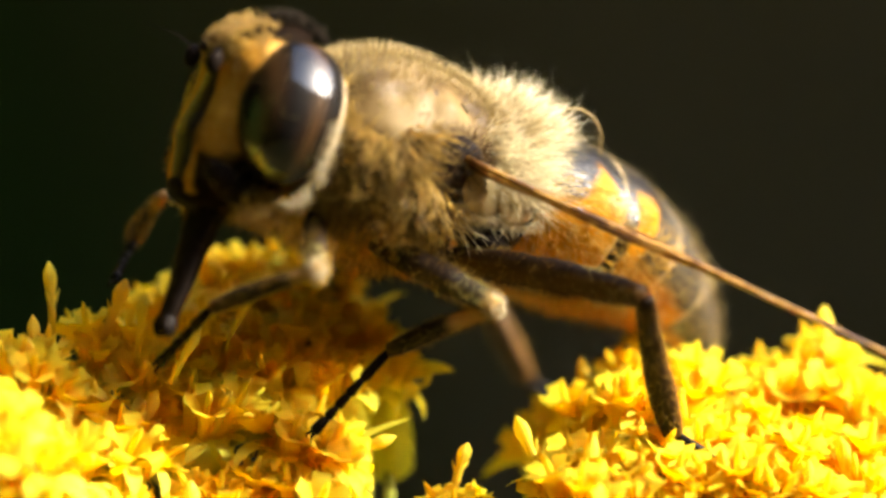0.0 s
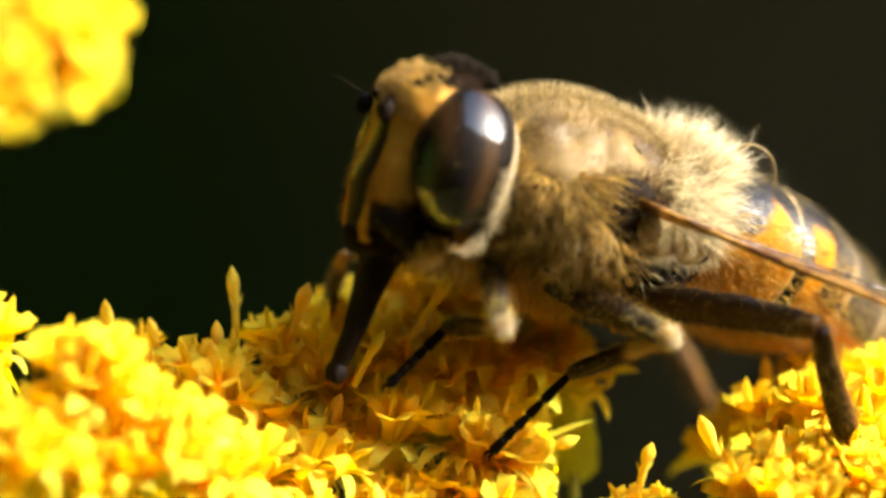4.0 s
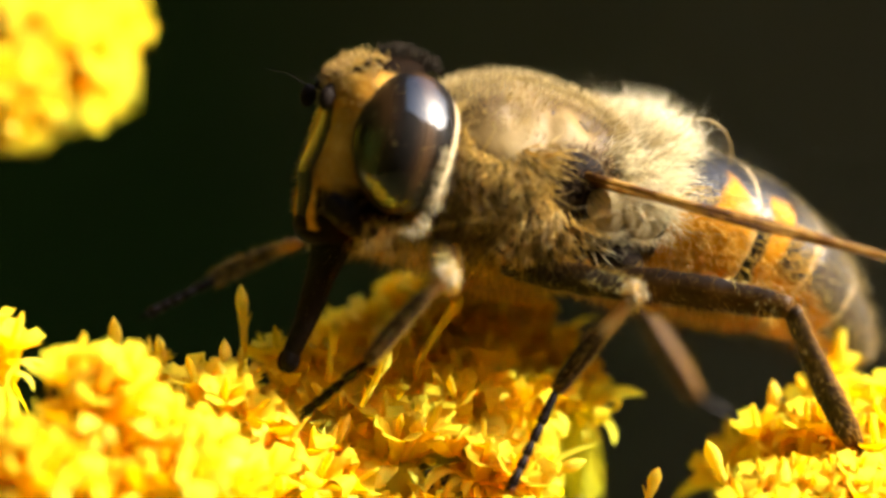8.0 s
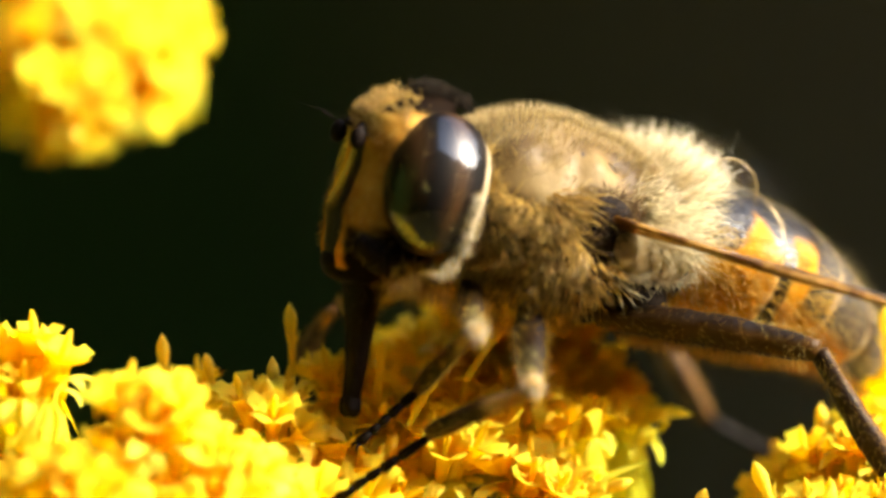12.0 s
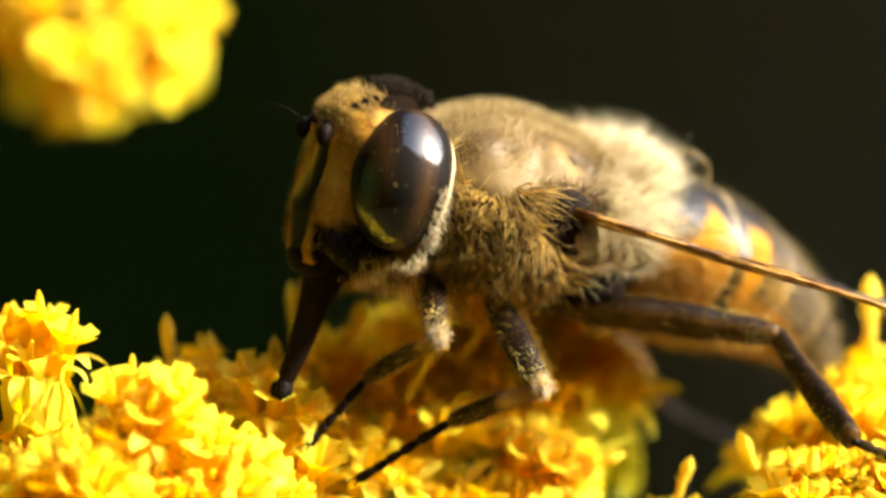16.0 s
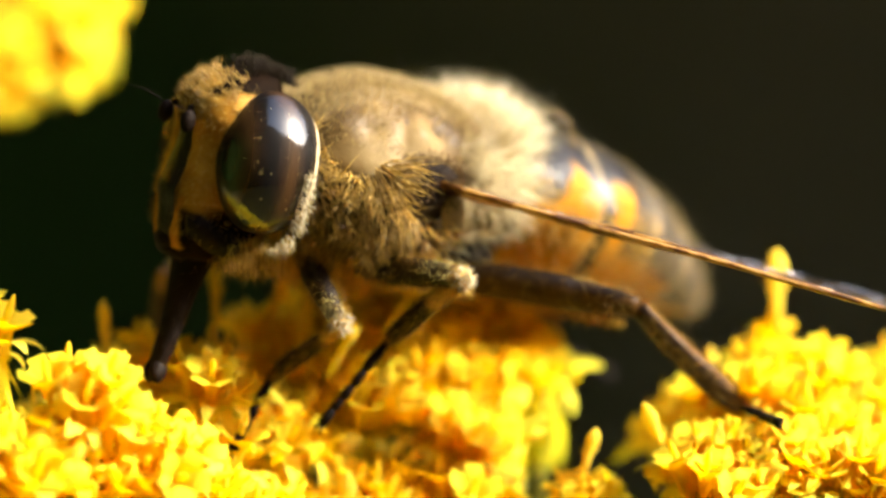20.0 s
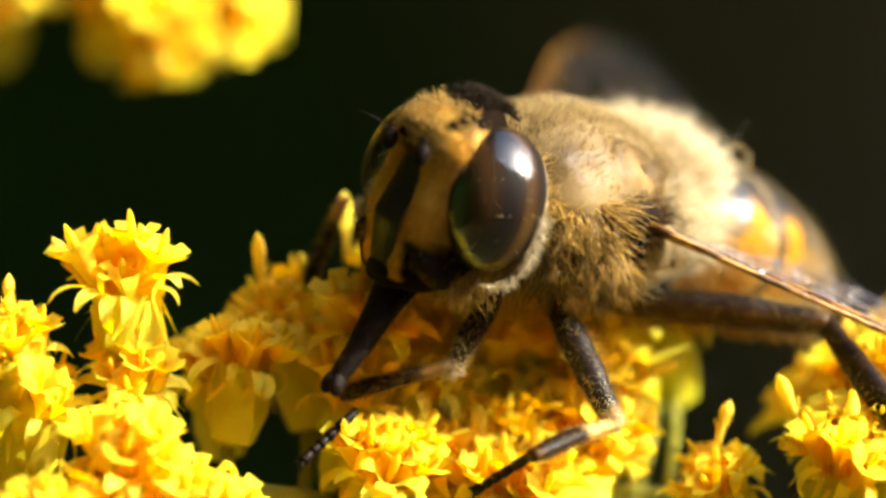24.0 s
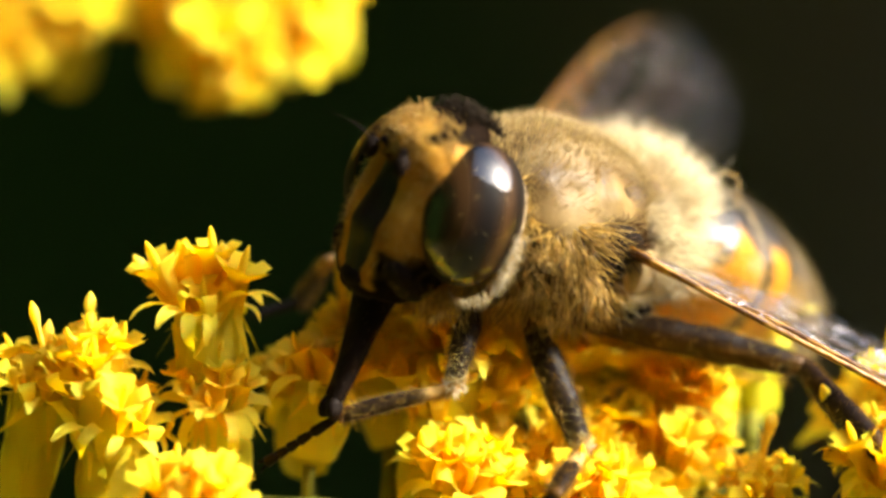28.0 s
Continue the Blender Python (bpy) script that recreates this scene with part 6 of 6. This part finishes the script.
LEG_ROWS["right_front"] = [
    (0, 2.86, -2.21, -2.03, 2.36, -3.8, -2.94, 3.1, -2.56, -3.83), (0.5, 2.86, -2.2, -2.06, 2.24, -3.74, -2.98, 2.97, -2.48, -3.84),
    (1, 2.78, -2.25, -2.09, 2.02, -3.73, -3, 2.76, -2.46, -3.85), (1.5, 2.68, -2.3, -2.16, 1.99, -3.7, -3.24, 2.75, -2.39, -4.01),
    (2, 2.59, -2.32, -2.24, 1.99, -3.63, -3.47, 2.77, -2.28, -4.16), (2.5, 2.45, -2.36, -2.32, 1.87, -3.75, -3.49, 2.69, -2.43, -4.2),
    (3, 2.29, -2.39, -2.4, 1.75, -3.84, -3.5, 2.6, -2.57, -4.24), (3.5, 2.47, -2.34, -2.33, 1.81, -3.81, -3.34, 2.61, -2.5, -4.07),
    (4, 2.63, -2.27, -2.28, 1.85, -3.73, -3.21, 2.61, -2.39, -3.92), (4.5, 2.43, -2.38, -2.29, 1.81, -3.71, -3.5, 2.62, -2.38, -4.18),
    (6.5, 2.15, -2.49, -2.31, 2.15, -4.28, -2.95, 3.09, -3.15, -3.8), (7, 2.73, -1.6, -2.93, 2.17, -3.17, -3.84, 2.82, -1.84, -4.69),
    (7.5, 2.73, -2.02, -2.54, 2.8, -3.67, -3.49, 3.86, -2.73, -4.43), (8, 2.89, -2.14, -2.13, 3.71, -3.56, -3.1, 5.04, -3.36, -4.14),
    (8.5, 2.89, -2.02, -2.35, 3.11, -3.65, -3.3, 4.17, -2.81, -4.32), (9, 2.89, -1.84, -2.57, 2.58, -3.47, -3.5, 3.28, -2.29, -4.51),
    (9.5, 2.7, -2.01, -2.59, 2.25, -3.56, -3.59, 2.97, -2.32, -4.5), (10, 2.53, -2.11, -2.62, 1.95, -3.57, -3.69, 2.7, -2.28, -4.5),
    (10.5, 2.63, -1.95, -2.72, 2.22, -3.55, -3.66, 2.99, -2.31, -4.54), (11, 2.82, -1.64, -2.81, 2.62, -3.34, -3.65, 3.39, -2.15, -4.59),
    (11.5, 2.7, -1.81, -2.79, 2.41, -3.43, -3.74, 3.19, -2.2, -4.62), (13.5, 2.34, -2.08, -2.79, 1.77, -3.3, -4.13, 2.57, -1.96, -4.8),
    (14, 2.29, -2.23, -2.65, 1.5, -3.51, -3.81, 2.2, -2.15, -4.54), (14.5, 2.24, -2.34, -2.53, 1.24, -3.61, -3.51, 1.86, -2.24, -4.3),
    (15, 2.19, -2.33, -2.57, 1.26, -3.59, -3.65, 1.97, -2.16, -4.25), (15.5, 2.23, -2.37, -2.49, 1.3, -3.69, -3.5, 2.01, -2.27, -4.12),
    (16, 2.24, -2.41, -2.41, 1.31, -3.77, -3.35, 2.02, -2.38, -4.01), (16.5, 1.94, -2.5, -2.42, 1.18, -3.95, -3.38, 1.94, -2.64, -4.15),
    (17, 1.63, -2.54, -2.42, 1.02, -4.07, -3.38, 1.84, -2.87, -4.27), (17.5, 1.68, -2.47, -2.55, 0.96, -3.94, -3.51, 1.75, -2.65, -4.29),
    (18, 1.75, -2.38, -2.67, 0.94, -3.78, -3.66, 1.68, -2.4, -4.31), (18.5, 2.14, -2.28, -2.66, 1.39, -3.61, -3.8, 2.15, -2.21, -4.41),
    (19, 2.6, -2.07, -2.62, 1.93, -3.31, -3.89, 2.69, -1.9, -4.45), (19.5, 2.59, -2.03, -2.67, 1.84, -3.17, -4, 2.62, -1.8, -4.65),
    (20, 2.57, -1.98, -2.74, 1.74, -3, -4.11, 2.54, -1.69, -4.85), (20.5, 2.57, -2.09, -2.62, 1.83, -3.09, -4.05, 2.63, -1.76, -4.75),
    (21, 2.56, -2.17, -2.51, 1.91, -3.12, -4.03, 2.74, -1.78, -4.67), (21.5, 2.85, -2.07, -2.32, 2.36, -3.13, -3.83, 3.18, -2.28, -5.05),
    (22, 3.29, -1.7, -2.07, 3, -2.85, -3.55, 3.46, -2.85, -5.19), (22.5, 2.96, -2.19, -1.85, 2.66, -3.04, -3.52, 3.28, -3.14, -5.1),
    (24.5, 2.49, -2.55, -1.17, 2.65, -2.02, -2.99, 2.04, -2.83, -4.36), (25, 2, -2.52, -2.35, 3.29, -1.15, -2.6, 2.66, -2.02, -3.91),
    (25.5, 1.97, -2.67, -1.99, 2.91, -1.27, -2.87, 2.52, -1.96, -4.38), (26, 2.03, -2.73, -1.57, 2.05, -1.89, -3.28, 2.11, -2.17, -4.96),
    (26.5, 2.66, -2.22, -0.48, 3.86, -2.82, -1.82, 4.59, -4.03, -2.77), (27, 2.41, -2.57, -1.77, 2.11, -3.26, -3.51, 3.65, -3.16, -4.24),
    (27.5, 2.25, -2.56, -2.07, 1.65, -3.54, -3.58, 3.23, -3.15, -4.07), (28, 2.15, -2.49, -2.33, 1.3, -3.68, -3.54, 2.85, -3.07, -3.86),
]
PROBOSCIS_TIP = [
    (0, 3.34, 0.45, -4.24), (0.5, 3.02, 0.45, -4.11), (1, 3.14, 0.45, -4.03), (1.5, 3.11, 0.45, -3.82), (2, 3.16, 0.45, -3.7),
    (2.5, 3.43, 0.45, -3.81), (3, 3.55, 0.45, -4.04), (3.5, 3.55, 0.45, -4.24), (4, 3.27, 0.06, -4.34), (4.5, 3.44, 0.45, -4.25),
    (6.5, 2.81, 0.45, -3.7), (7, 3.28, 0.45, -3.98), (7.5, 3.51, 0.45, -4.17), (8, 3.36, -0.05, -4.32), (8.5, 3.03, 0.06, -4.35),
    (9, 2.98, 0.07, -4.35), (9.5, 2.91, 0.08, -4.35), (10, 2.74, 0.13, -4.33), (10.5, 2.97, 0.03, -4.35), (11, 2.74, 0.11, -4.33),
    (11.5, 2.64, 0.27, -4.31), (13.5, 3.27, 0.38, -4.31), (14, 3.14, 0.39, -4.32), (14.5, 3.71, 0.41, -4.22), (15, 3.42, 0.15, -4.31),
    (15.5, 3.32, 0.16, -4.33), (16, 3.39, 0.07, -4.32), (16.5, 2.95, 0.45, -4), (17, 3.03, 0.45, -3.83), (17.5, 3.08, 0.45, -3.79),
    (18, 2.71, 0.45, -3.86), (18.5, 2.47, 0.45, -3.58), (19, 2.58, 0.45, -3.68), (19.5, 2.91, 0.45, -3.89), (20, 3.55, 0.45, -3.96),
    (20.5, 3.45, 0.45, -4.23), (21, 3.32, 0.45, -4.06), (21.5, 3.05, 0.45, -3.47), (22, 3.39, 0.45, -3.5), (22.5, 3.69, 0.02, -4.26),
    (24.5, 4.43, 0.45, -3.67), (25, 4.48, 0.45, -3.35), (25.5, 4.3, 0.45, -3.46), (26, 4.24, 0.45, -3.65), (26.5, 4.59, 0.07, -3.81),
    (27, 4.29, 0.45, -3.41), (27.5, 3.17, 0.45, -3.31), (28, 3.43, 0.45, -3.47),
]


def motions():
    """The fly on its flowers, its legs and proboscis, and the slow sway of the sprays."""
    walk(fly, [(t, pose(x * MM, y * MM, z * MM, roll, pitch, yaw)) for t, x, y, z, yaw, pitch, roll in FLY_PATH])
    for k, rows in LEG_ROWS.items():
        hip = Vector(HIPS[k])
        posed = [(r[0], pose_leg(k, hip, (r[1:4], r[4:7], r[7:10]))) for r in rows]
        for i in range(3):
            walk(LEGS[k][i], [(t, p[i]) for t, p in posed])
    for k, src in (("right_middle", "left_middle"), ("right_hind", "left_hind")):
        r = LEG_ROWS[src][12]
        flip = lambda q: (q[0], -q[1], q[2])
        for ob, m in zip(LEGS[k], pose_leg(k, Vector(HIPS[k]), (flip(r[1:4]), flip(r[4:7]), flip(r[7:10])))):
            ob.matrix_basis = m
    walk(proboscis, [(t, aim((3.05, 0, -1.7), (x, y, z), (0.3, 0, -1))) for t, x, y, z in PROBOSCIS_TIP])
    for side, rows in ((1, LEFT_WING), (-1, RIGHT_WING)):
        walk(WINGS[side], [(t, wing_pose(side, lift, spread, pitch)) for t, lift, spread, pitch in rows])
    for spray, rows in ((spray_right, SWAY_RIGHT), (spray_middle, SWAY_MIDDLE), (spray_near, SWAY_NEAR), (spray_front, SWAY_FRONT), (spray_left, SWAY_LEFT)):
        walk(spray, [(r[0], pose(r[1] * MM, (r[3] if len(r) > 3 else 0) * MM, r[2] * MM)) for r in rows])


LEFT_WING = [(0, -6, 37, 0), (2, -6, 37, 0), (3, -5, 37, -3), (4.5, -4.5, 37, -3), (6.5, -2.5, 37, 0), (9, -1, 37, 1), (14, -1, 37, 0), (15, -1, 37, 0), (17, -2.5, 37, 2), (18, -3, 37, 3), (20, -1, 37, 5), (21, -3, 37, 4), (22, -8.5, 37, 0), (22.5, -8, 37, 0), (25, -4.5, 42, -2), (28, -5, 42, -1)]
RIGHT_WING = [(0, 9, 45, 0), (4.5, 9, 45, 0), (6.5, 10, 45, 4), (11.5, 10, 45, 4), (13.5, 6, 43, 3), (14.5, 6, 43, 3), (16, 5, 44, 0), (20, 3, 45, 0), (22.5, 8, 44, 5), (24.5, 10, 42, 4), (25, 12, 42, 0), (25.5, 9, 42, 2), (26, 4, 42, 4), (26.5, 9, 40, 6), (27, 5.5, 34, 8), (27.5, 10, 36, 8), (28, 14, 38, 8)]
SWAY_RIGHT = [(0, 0, 0), (11.5, 0, 0), (14.5, 0, 0), (16.5, -0.22, 0.18), (18.5, -0.5, 0.28), (20, -0.68, 0.38), (22.5, -0.47, 0.15), (25, -2.0, 0.6), (28, -2.2, 0.7)]
SWAY_MIDDLE = [(0, 0, 0, 0), (11.5, 0, 0, 0.2), (14.5, 0, 0, 0.7), (18.5, -0.2, 0.12, 0.9), (20, -0.3, 0.2, 0.8), (22.5, -0.5, 0.3, 1.0), (24.5, -1.1, 1.1, 1.1), (28, -1.2, 1.25, 1.1)]
SWAY_NEAR = [(0, -1.0, 0.2), (1, -0.95, 0.1), (2, -0.65, 0.05), (3, -0.6, 0.05), (4.5, -0.3, -0.1), (6.5, -0.35, -0.1), (8, -0.3, 0), (11, 0, 0.1), (14, -0.05, 0.4), (16, 0.1, 0.4), (18, 0, 0.4), (20, -0.5, 0.3), (22.5, 0.05, 0.3), (25, -0.7, 0.7), (28, -0.8, 0.7)]
SWAY_LEFT = [(0, 0, 0), (20, 0, 0), (22.5, 0.05, 0.25), (24.5, -0.3, 0.85), (28, -0.35, 0.95)]
SWAY_FRONT = [(0, -0.1, 0), (4.5, -0.1, 0), (9, 0, -0.05), (11.5, 0, -0.15), (14, -0.05, -0.4), (20, -0.1, -0.5), (22.5, -0.25, -0.6), (24.5, -2.7, -2.1), (28, -2.7, -2.2)]

motions()
